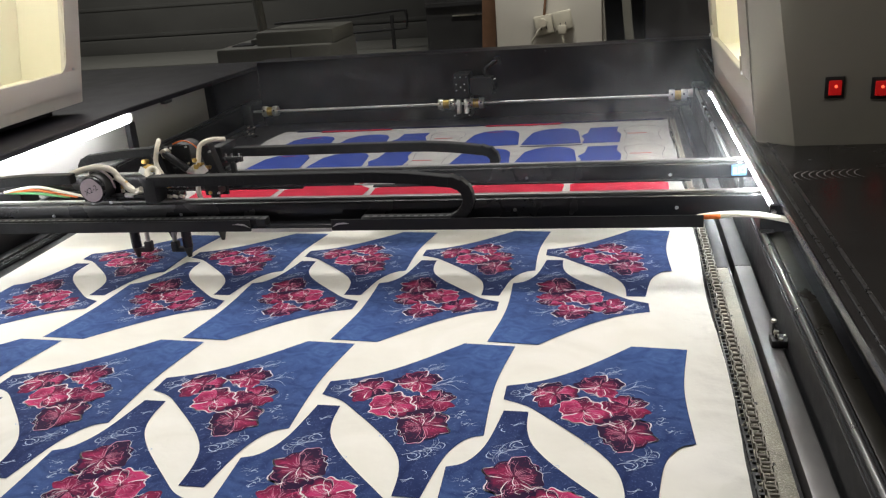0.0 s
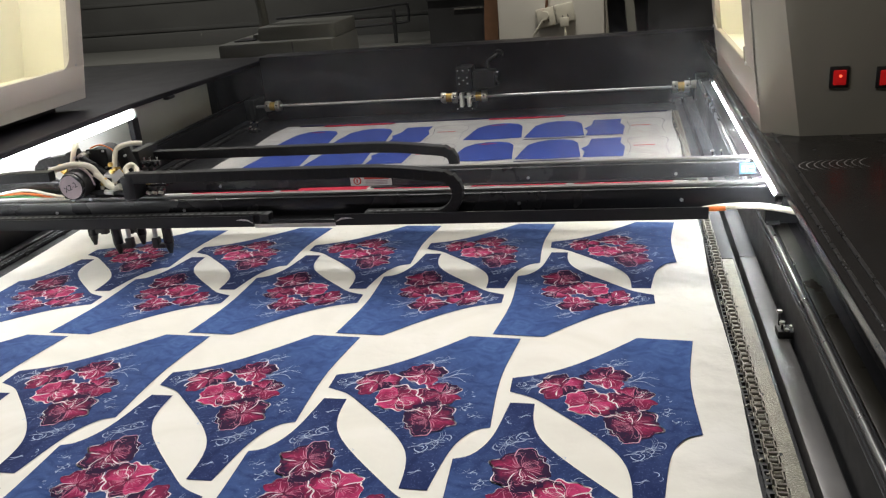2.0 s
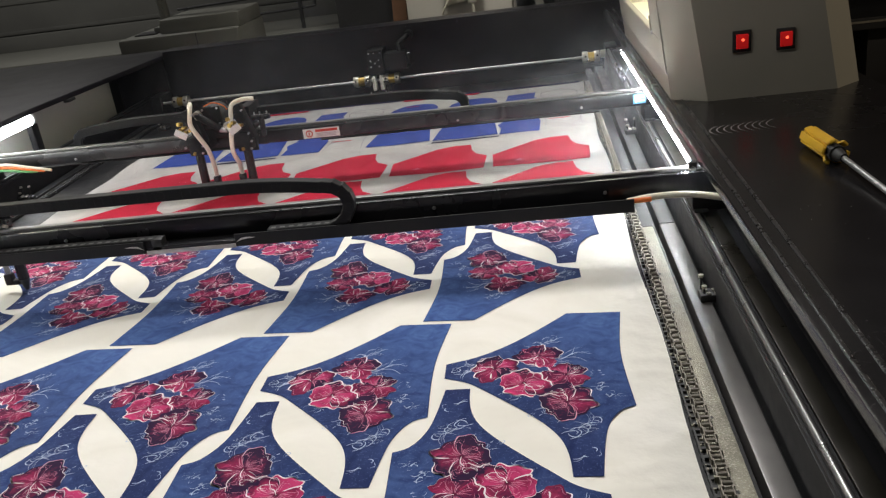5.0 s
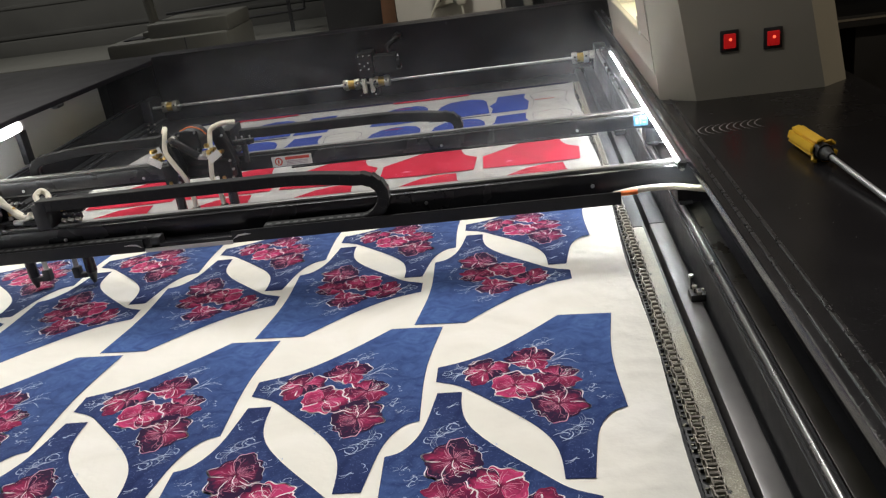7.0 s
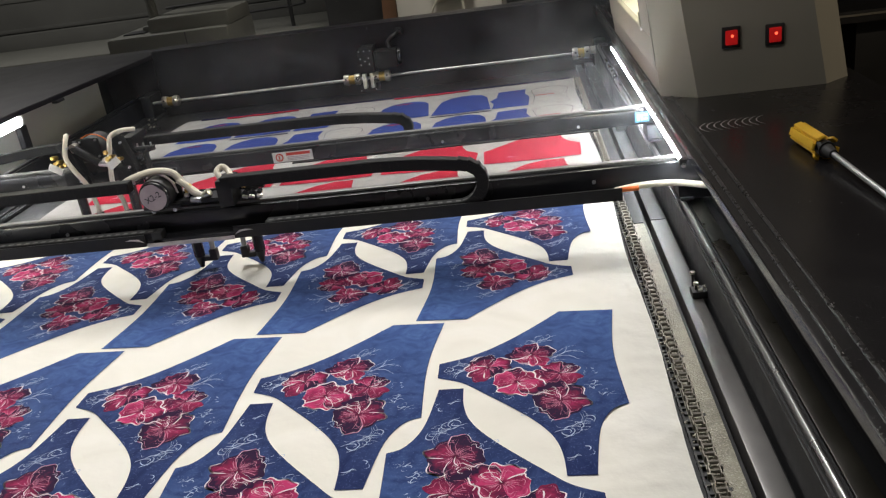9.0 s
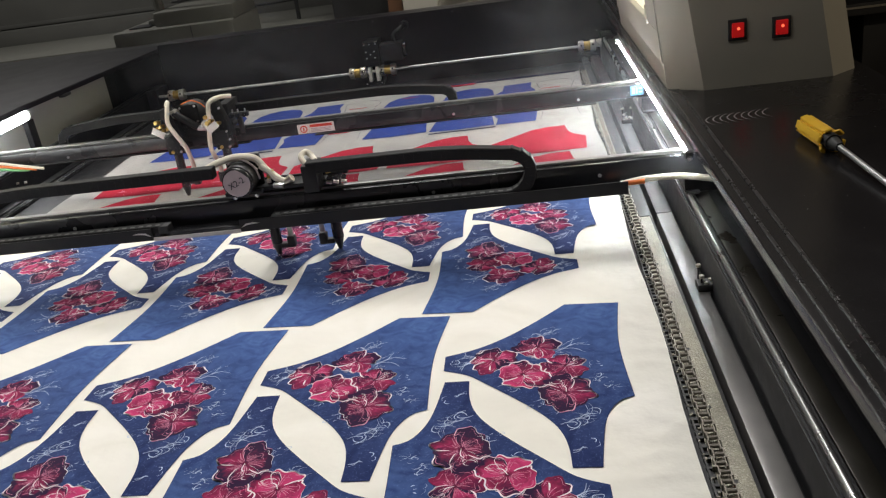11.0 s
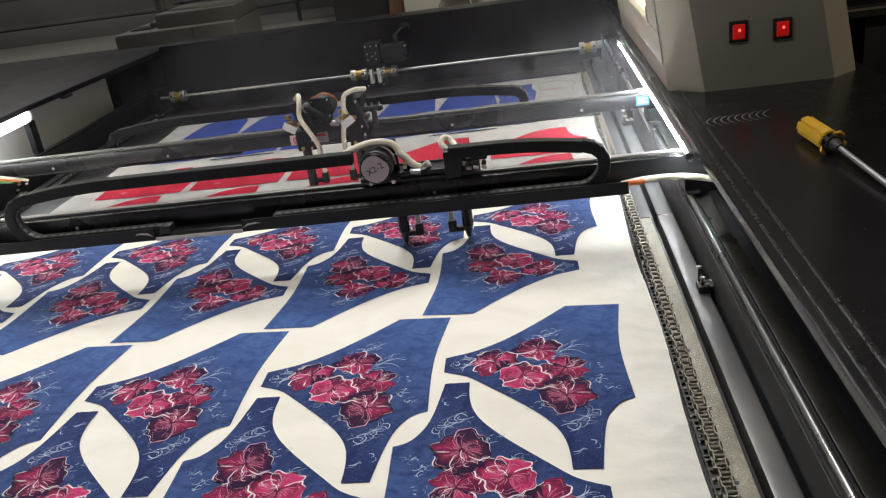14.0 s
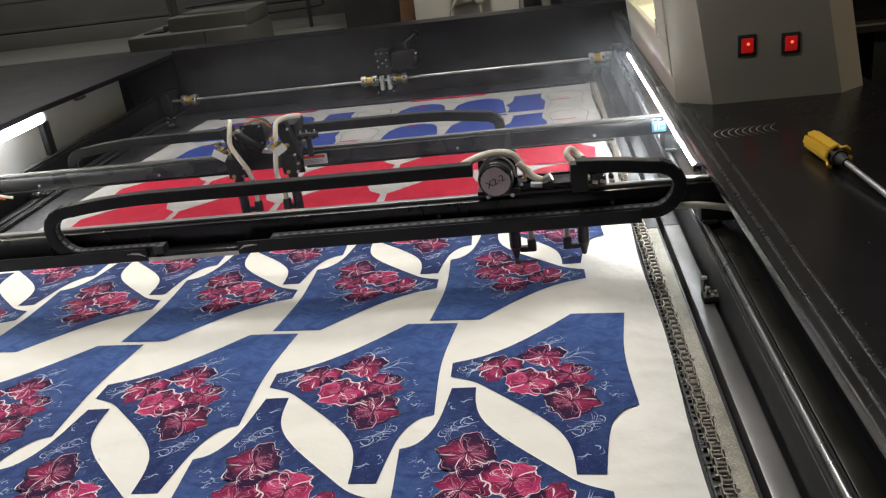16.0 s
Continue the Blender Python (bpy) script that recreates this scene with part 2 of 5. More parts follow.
M_COLUMN = material("white_painted_column", (0.45, 0.435, 0.40), 0.7, vary=0.06, scale=4)
M_DARK = material("dark_grey_cabinet", (0.03, 0.03, 0.032), 0.6, vary=0.3, scale=8)
M_SIDE = material("scuffed_grey_laminate", (0.042, 0.042, 0.044), 0.5, vary=0.35, scale=7, bump=0.1, bump_scale=60)
M_WOOD = material("brown_timber", (0.17, 0.085, 0.045), 0.6, vary=0.3, scale=20)
M_BEIGE = material("beige_machine_casing", (0.19, 0.19, 0.17), 0.55, vary=0.08, scale=5)
M_SOCKET = material("aged_cream_plastic", (0.42, 0.40, 0.34), 0.45, vary=0.08, scale=20)
M_SCRATCH = material("pale_scuff", (0.16, 0.15, 0.145), 0.6)


# ---- mesh helpers ----
def finish(bm, name, mat, smooth=True):
    bmesh.ops.recalc_face_normals(bm, faces=bm.faces)
    me = bpy.data.meshes.new(name)
    bm.to_mesh(me)
    bm.free()
    me.materials.append(mat)
    if smooth:
        me.shade_smooth()
        me.set_sharp_from_angle(angle=radians(35))
    return me


def part(name, bm, mat, parent, label=""):
    ob = new(name, finish(bm, name, mat) if isinstance(bm, bmesh.types.BMesh) else bm)
    ob.parent = parent
    return tagged(ob, label)


def thing(name, label, category, place=(0, 0, 0), group="", kind=""):
    ob = new(name)
    ob.empty_display_size = 0.05
    ob.location = place
    return tagged(ob, label, category, group, kind)


def solid(name, bm, mat, label="", category="", group="", kind=""):
    return tagged(new(name, finish(bm, name, mat)), label, category, group, kind)


def box(bm, x0, x1, y0, y1, z0, z1, bevel=0.0, m=None, segments=2):
    r = bmesh.ops.create_cube(bm, size=1)
    vs = r["verts"]
    for v in vs:
        v.co = Vector(((x0 + x1) / 2 + v.co.x * (x1 - x0), (y0 + y1) / 2 + v.co.y * (y1 - y0), (z0 + z1) / 2 + v.co.z * (z1 - z0)))
    if m is not None:
        bmesh.ops.transform(bm, matrix=m, verts=vs)
    if bevel:
        es = list({e for v in vs for e in v.link_edges})
        bmesh.ops.bevel(bm, geom=es, offset=bevel, segments=segments, profile=0.6, affect="EDGES")
    return bm


def B(*a, **k):
    return box(bmesh.new(), *a, **k)


def cyl(bm, p0, p1, r, r2=None, seg=20, bevel=0.0):
    p0, p1 = Vector(p0), Vector(p1)
    d = p1 - p0
    m = Matrix.Translation((p0 + p1) / 2) @ d.to_track_quat("Z", "Y").to_matrix().to_4x4()
    res = bmesh.ops.create_cone(bm, cap_ends=True, segments=seg, radius1=r, radius2=r if r2 is None else r2, depth=d.length, matrix=m)
    if bevel:
        es = [e for e in {e for v in res["verts"] for e in v.link_edges} if len(e.link_faces) == 2 and any(len(f.verts) > 4 for f in e.link_faces)]
        bmesh.ops.bevel(bm, geom=es, offset=bevel, segments=2, profile=0.6, affect="EDGES")
    return bm


def C(*a, **k):
    return cyl(bmesh.new(), *a, **k)


def spline(points, steps=6, closed=False):
    """Catmull-Rom through the points."""
    ps = [Vector(p) for p in points]
    n, out = len(ps), []
    for i in range(n if closed else n - 1):
        a, b, c, d = (ps[(i + k) % n] if closed else ps[min(max(i + k, 0), n - 1)] for k in (-1, 0, 1, 2))
        for s in range(steps):
            t = s / steps
            out.append(0.5 * ((2 * b) + (c - a) * t + (2 * a - 5 * b + 4 * c - d) * t * t + (3 * b - a - 3 * c + d) * t ** 3))
    if not closed:
        out.append(ps[-1])
    return out


def tube(bm, points, r, seg=10, steps=6):
    """A round hose along the points."""
    ps = spline(points, steps)
    rings, side = [], None
    for i, p in enumerate(ps):
        d = (ps[min(i + 1, len(ps) - 1)] - ps[max(i - 1, 0)]).normalized()
        side = d.orthogonal() if side is None else (side - d * side.dot(d))
        side.normalize()
        up = d.cross(side)
        rings.append([bm.verts.new(p + (side * math.cos(a) + up * math.sin(a)) * r) for a in (2 * math.pi * k / seg for k in range(seg))])
    for a, b in zip(rings, rings[1:]):
        for k in range(seg):
            bm.faces.new((a[k], a[(k + 1) % seg], b[(k + 1) % seg], b[k]))
    bm.faces.new(rings[0][::-1])
    bm.faces.new(rings[-1])
    return bm


def T(points, r, **k):
    return tube(bmesh.new(), points, r, **k)


def flat(bm, outline, z):
    """A flat sheet with that outline."""
    vs = [bm.verts.new((p[0], p[1], z)) for p in outline]
    f = bm.faces.new(vs)
    if f.normal.z < 0:
        f.normal_flip()
    bmesh.ops.triangulate(bm, faces=[f])
    return bm


def plate(bm, outline, z0, z1):
    """An outline with thickness."""
    lo = [bm.verts.new((p[0], p[1], z0)) for p in outline]
    hi = [bm.verts.new((p[0], p[1], z1)) for p in outline]
    n = len(lo)
    for k in range(n):
        bm.faces.new((lo[k], lo[(k + 1) % n], hi[(k + 1) % n], hi[k]))
    top, bottom = bm.faces.new(hi), bm.faces.new(lo[::-1])
    bmesh.ops.triangulate(bm, faces=[top, bottom])
    return bm


def stroke(bm, points, w, z, steps=5):
    """A drawn line: a narrow flat ribbon, thinner at its ends."""
    ps = spline([(x, y, 0) for x, y in points], steps)
    left, right = [], []
    for i, p in enumerate(ps):
        d = (ps[min(i + 1, len(ps) - 1)] - ps[max(i - 1, 0)])
        d = d.normalized() if d.length > 1e-9 else Vector((1, 0, 0))
        k = w * (0.35 + 0.65 * math.sin(math.pi * min(max(i / (len(ps) - 1), 0.04), 0.96)))
        s = Vector((-d.y, d.x, 0)) * k / 2
        left.append(bm.verts.new((p.x + s.x, p.y + s.y, z)))
        right.append(bm.verts.new((p.x - s.x, p.y - s.y, z)))
    for i in range(len(ps) - 1):
        bm.faces.new((right[i], right[i + 1], left[i + 1], left[i]))
    return bm


def screws(parent, places, axis, r=0.004, mat=None, name="screw"):
    me = None
    for p in places:
        if me is None:
            me = finish(C((0, 0, 0), Vector(axis) * r * 0.8, r, seg=10, bevel=r * 0.2), name, mat or M_STEEL)
        part(name, me, None, parent).location = p


# ---- the room ----
BED = 0.9
DECK = 1.09


def room():
    solid("floor", B(-4.5, 5.0, -3.0, 8.0, -0.1, 0.0), M_FLOOR, "worn brownish concrete workshop floor", "floor", kind="structure")
    solid("wall_north", B(-4.5, 5.0, 8.0, 8.15, 0.0, 4.6), M_ROOM, "grimy grey plastered workshop wall", "wall", kind="structure")
    solid("wall_south", B(-4.5, 5.0, -3.15, -3.0, 0.0, 4.6), M_ROOM, "grimy grey plastered workshop wall", "wall", kind="structure")
    solid("wall_west", B(-4.65, -4.5, -3.15, 8.15, 0.0, 4.6), M_ROOM, "grimy grey plastered workshop wall", "wall", kind="structure")
    solid("wall_east", B(5.0, 5.15, -3.15, 8.15, 0.0, 4.6), M_ROOM, "grimy grey plastered workshop wall", "wall", kind="structure")
    solid("ceiling", B(-4.65, 5.15, -3.15, 8.15, 4.6, 4.7), M_CEILING, "grey workshop ceiling", "ceiling", kind="structure")


room()


# ---- the machine's casing ----
def machine():
    mc = thing("laser_cutter", "large black flatbed laser cutting machine on the floor", "laser cutter")
    part("base_cabinet", B(-1.11, 1.225, 0.52, 3.3, 0.1, 0.84, 0.01), M_BLACK, mc)
    for x in (-0.95, 1.05):
        for y in (0.7, 3.1):
            part("foot", C((x, y, 0.0), (x, y, 0.1), 0.04), M_BLACK, mc)
    part("bed_plate", B(-0.80, 0.802, 0.52, 3.15, 0.84, 0.893), M_BLACK, mc, "black conveyor bed under the fabric")
    # decks on both sides, with a rounded lip over the rails
    d = B(0.851, 1.262, 0.45, 3.24, 1.072, DECK, 0.004, segments=3)
    box(d, 0.872, 1.25, 0.46, 3.23, 1.045, 1.0735, 0.004)
    part("deck", d, M_DECK, mc, "matt black scuffed deck plate")
    # trims a tone paler: rubbing, and the edge highlight put into the colour
    for x in (0.8625, 0.8845):
        part("deck_trim", B(x, x + 0.005, 0.46, 3.23, DECK - 0.002, DECK + 0.002, 0.0008), M_TRIM, mc)
    # the other deck overhangs its side wall and runs into the back panel's top edge
    d = plate(bmesh.new(), [(-1.30, 0.45), (-0.875, 0.45), (-0.875, 2.42), (-0.80, 3.236), (-0.80, 3.335), (-1.17, 3.335), (-1.30, 2.85)], 1.096, 1.112)
    bmesh.ops.bevel(d, geom=[e for e in d.edges if len(e.link_faces) == 2 and e.calc_face_angle(0) > 1.0 and e.verts[0].co.z > 1.1 and e.verts[1].co.z > 1.1], offset=0.006, segments=3, profile=0.6, affect="EDGES")
    part("deck", d, M_PANEL, mc, "matt dark grey deck plate")
    part("deck_support", B(-1.29, -1.005, 0.46, 2.80, 1.066, 1.0955), M_BLACK, mc)
    part("side_wall", B(1.0, 1.03, 0.45, 3.24, 0.84, 1.05), M_BLACK, mc)
    part("side_wall", B(-1.03, -1.0, 0.45, 3.165, 0.84, 1.0955), M_WALL_PANEL, mc, "pale grey inner side panel")
    part("side_wall", B(-1.03, -1.002, 3.1655, 3.24, 0.84, 1.0955), M_BLACK, mc)
    part("side_skirt", B(-1.16, -1.14, 0.52, 3.24, 0.84, 1.0655), M_BLACK, mc)
    part("side_skirt", B(1.225, 1.245, 0.52, 3.24, 0.84, 1.05), M_BLACK, mc)
    part("catch", B(-0.872, -0.852, 2.60, 2.645, 1.086, 1.0955, 0.003), M_PLASTIC, mc)
    # back panel
    bp = B(-0.7995, 1.262, 3.24, 3.27, 0.84, 1.125, 0.006)
    box(bp, -0.7995, 1.262, 3.27, 3.34, 1.105, 1.125, 0.004)
    box(bp, -1.03, -0.801, 3.2405, 3.27, 0.84, 1.0955)
    back = part("back_panel", bp, M_PANEL, mc, "dark violet grey sheet metal back panel")
    screws(back, [(x, 3.24, 1.112) for x in (-0.56, -0.26, 0.035, 0.33, 0.65)], (0, -1, 0), 0.004, M_INK)
    part("back_tray", B(-0.82, 0.85, 3.02, 3.235, 0.845, 0.872, 0.004), M_BLACK, mc)
    # rails beside the bed, one shape on both sides; the shaded side's dark is painted in
    for s in (1, -1):
        def bx(a, b, z0, z1, bevel=0.003, y0=0.52, y1=3.2):
            return B(min(s * a, s * b), max(s * a, s * b), y0, y1, z0, z1, bevel)
        # bare and dusty at the front; painted black behind, for dirt and for dimmer light
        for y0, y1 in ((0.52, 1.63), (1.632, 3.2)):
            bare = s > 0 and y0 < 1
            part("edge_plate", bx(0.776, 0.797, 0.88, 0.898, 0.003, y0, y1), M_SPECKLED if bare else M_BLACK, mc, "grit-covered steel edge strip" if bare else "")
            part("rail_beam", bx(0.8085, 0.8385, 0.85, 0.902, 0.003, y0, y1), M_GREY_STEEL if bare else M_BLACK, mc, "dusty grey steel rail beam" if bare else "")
        part("rail_channel", bx(0.8385, 0.8445, 0.84, 0.889, 0.002), M_BLACK, mc)
        part("rail_wall", bx(0.8445, 0.998 if s > 0 else 0.90, 0.84, 0.962, 0.002), M_BLACK, mc)
        g = C((s * 0.854, 0.54, 0.9715), (s * 0.854, 3.19, 0.9715), 0.0042, seg=14)
        box(g, s * 0.854 - 0.0035, s * 0.854 + 0.0035, 0.54, 3.19, 0.962, 0.967)
        for e in (0.8465, 0.8615):
            part("rail_edge", B(s * e - 0.0012, s * e + 0.0012, 0.54, 3.19, 0.962, 0.9685), M_BLACK, mc)
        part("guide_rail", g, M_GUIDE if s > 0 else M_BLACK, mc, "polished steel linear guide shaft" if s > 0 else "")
        if s > 0:
            part("rack_strip", bx(0.866, 0.890, 0.9625, 0.968, 0.001), M_OLIVE, mc, "dull bronze strip beside the shaft")
            part("rail_cover", bx(0.907, 0.985, 0.9625, 0.972, 0.002), M_BLACK, mc)
        else:
            part("side_gutter", bx(0.90, 0.998, 0.84, 0.90, 0.002), M_BLACK, mc)
    return mc


machine()


def limit_block(x, y, z=0.902):
    t = thing("limit_stop", "small black stop block with bright screws on the rail", "limit stop", (x, y, z), "rail stops")
    part("block", B(-0.016, 0.016, -0.013, 0.013, 0.0, 0.012, 0.002), M_PLASTIC, t)
    part("arm", B(0.016, 0.026, -0.004, 0.010, 0.002, 0.010, 0.001), M_PLASTIC, t)
    for dx, dy, h in ((-0.011, 0.011, 0.022), (0.012, 0.012, 0.022), (-0.009, -0.004, 0.010)):
        part("pin", C((dx, dy, 0.011), (dx, dy, 0.011 + h), 0.0017, seg=8), M_PLASTIC, t)
        part("pin_head", C((dx, dy, 0.011 + h), (dx, dy, 0.015 + h), 0.0042, seg=10), M_ALU, t)
    for dx, dy in ((-0.003, -0.009), (0.009, -0.008), (-0.007, 0.003), (0.006, 0.003)):
        part("screw", C((dx, dy, 0.012), (dx, dy, 0.0148), 0.0036, seg=10), M_ALU, t)


limit_block(0.838, 1.298)
limit_block(0.832, 2.28)
limit_block(-0.730, 2.940, 0.893)
limit_block(-0.828, 2.198)


def conveyor_chain(x, y0, y1, name_label):
    """Roller chain at the bed's edge: paired side plates and rollers."""
    side_x = x
    t = thing("roller_chain", name_label, "chain", (x, 0, 0.893))
    pitch = 0.0158
    link = bmesh.new()
    for sx in (-0.0062, 0.0062):
        box(link, sx - 0.0008, sx + 0.0008, -0.0092, 0.0092, 0.0, 0.0085, 0.0)
    cyl(link, (-0.0068, 0, 0.0055), (0.0068, 0, 0.0055), 0.0026, seg=8)
    # the x < 0 chain's shade is put into its colours: black for steel
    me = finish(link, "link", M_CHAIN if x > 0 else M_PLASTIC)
    n = int((y1 - y0) / pitch)
    for k in range(n):
        part("link", me, None, t).location = (0.0009 * (-1) ** k, y0 + k * pitch, 0)
    tooth = finish(B(0.006, 0.0125, -0.003, 0.003, 0.0, 0.005), "attachment_lug", M_PLASTIC)
    for k in range(0, n, 9):
        part("attachment_lug", tooth, None, t).location = (0, y0 + k * pitch, 0)
    # the mesh belt's ragged wire ends under the fabric's edge
    rnd = random.Random(5)
    wires = bmesh.new()
    y = y0
    while y < y1:
        a = rnd.uniform(0.010, 0.017)
        box(wires, -0.0175, -0.009, y, y + a * 0.35, 0.0, 0.003 + rnd.uniform(0, 0.003))
        box(wires, -0.017, -0.0145, y, y + a, 0.0015, 0.006)
        y += a
    part("belt_edge", wires, M_PLASTIC, t, "black wire belt edge with open loops")
    bits = bmesh.new()
    for _ in range(150):
        x, y = rnd.uniform(-0.0175, -0.010), rnd.uniform(y0, y1)
        box(bits, x, x + rnd.uniform(0.0012, 0.004), y, y + rnd.uniform(0.001, 0.004), 0.0008, 0.0075)
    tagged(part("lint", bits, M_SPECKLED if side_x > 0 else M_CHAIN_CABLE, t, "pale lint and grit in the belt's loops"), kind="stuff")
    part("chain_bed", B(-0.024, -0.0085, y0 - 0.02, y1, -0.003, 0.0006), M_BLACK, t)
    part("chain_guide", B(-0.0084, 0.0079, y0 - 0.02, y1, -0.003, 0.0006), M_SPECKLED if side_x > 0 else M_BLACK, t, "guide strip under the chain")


conveyor_chain(0.768, 0.70, 3.0, "oily steel roller chain beside the fabric")
conveyor_chain(-0.785, 0.70, 3.0, "roller chain blackened by colour on the shaded side of the bed")


def led_bar(x, y0, y1, z, sx):
    t = thing("led_bar", "glowing white LED tube under the deck's lip", "lamp", (x, 0, z), "LED bars")
    part("tube", C((0, y0, 0), (0, y1, 0), 0.0023 if sx > 0 else 0.017, seg=16), M_LED_SLIM if sx > 0 else M_LED, t, "bright white diffuser tube")
    for y in (y0 - 0.012, y1):
        part("end_cap", C((0, y, 0), (0, y + 0.012, 0), 0.0045 if sx > 0 else 0.017, seg=16), M_WHITE, t)
        part("clip", B(-0.006, 0.006, y, y + 0.012, 0.0, 0.010), M_PLASTIC, t)
    part("holder", B(0.001 if sx > 0 else -0.010, 0.009 if sx > 0 else 0.004, y0, y1, 0.003 if sx > 0 else -0.002, 0.0098), M_DULL, t)


led_bar(0.8445, 1.475, 2.545, 1.062, 1)
led_bar(-0.884, 0.9, 2.41, 1.082, -1)
part_bracket = thing("led_bracket", "black steel strut that carries the LED bar", "bracket", (-0.905, 2.43, 0.0))
part("strut", B(-0.002, 0.016, -0.006, 0.03, 0.9625, 1.0615, 0.003), M_BLACK, part_bracket)


# ---- drive shaft along the back panel ----
def drive_shaft():
    t = thing("drive_shaft", "polished steel drive shaft with couplings and a black motor", "drive shaft")
    y, z = 3.14, 0.950
    part("shaft", C((-0.80, y, z), (0.875, y, z), 0.0052, seg=14), M_STEEL, t)

    def coupling(x):
        c = part("coupling", C((x - 0.012, y, z), (x + 0.012, y, z), 0.0165, seg=20), M_BRASS, t, "brass and steel shaft coupling")
        for a, b in ((-0.030, -0.011), (0.011, 0.030)):
            part("hub", C((x + a, y, z), (x + b, y, z), 0.020, seg=24, bevel=0.002), M_ALU, c)
        for dx in (-0.020, 0.020):
            part("screw", C((x + dx, y - 0.0215, z + 0.006), (x + dx, y - 0.0185, z + 0.006), 0.0035, seg=10), M_INK, c)

    for x in (-0.725, -0.031, 0.080, 0.795):
        coupling(x)
    part("pulley", C((0.828, y, z + 0.006), (0.848, y, z + 0.006), 0.014), M_ALU, t)
    for x in (0.009, 0.037):
        part("bearing", B(x, x + 0.013, y - 0.017, y + 0.017, z - 0.035, z + 0.018, 0.003), M_WHITE, t, "white plastic bearing block")
    part("mount", B(0.006, 0.055, y + 0.017, y + 0.098, z - 0.055, z + 0.105, 0.003), M_BLACK, t)
    part("mount_plate", B(0.004, 0.060, y - 0.02, y + 0.03, z + 0.02, z + 0.108, 0.003), M_BLACK, t)
    screws(t, [(x, y - 0.021, z + 0.100) for x in (0.011, 0.030, 0.052)] + [(x, y - 0.021, z + dz) for x in (0.014, 0.044) for dz in (0.052, 0.074)] + [(0.030, y - 0.021, z + 0.064), (0.0, y - 0.018, z - 0.04), (0.055, y - 0.018, z - 0.04)], (0, -1, 0), 0.0026)
    motor = B(0.063, 0.145, y - 0.02, y + 0.045, z + 0.033, z + 0.094, 0.006)
    part("motor", motor, M_BLACK, t, "black stepper motor")
    part("motor_cap", C((0.145, y + 0.012, z + 0.063), (0.157, y + 0.012, z + 0.063), 0.028, seg=24, bevel=0.003), M_ANODISED, t)
    part("cable", T([(0.12, y + 0.02, z + 0.09), (0.115, y + 0.03, z + 0.115), (0.14, y + 0.04, z + 0.134), (0.150, y + 0.075, z + 0.138)], 0.008), M_BLACK, t)
    part("grommet", C((0.150, 3.20, z + 0.138), (0.150, 3.236, z + 0.138), 0.016), M_BLACK, t)
    for x in (-0.815, 0.868):
        part("end_bearing", B(x - 0.02, x + 0.02, y - 0.02, y + 0.09, z - 0.105, z + 0.03, 0.004), M_BLACK, t)


drive_shaft()


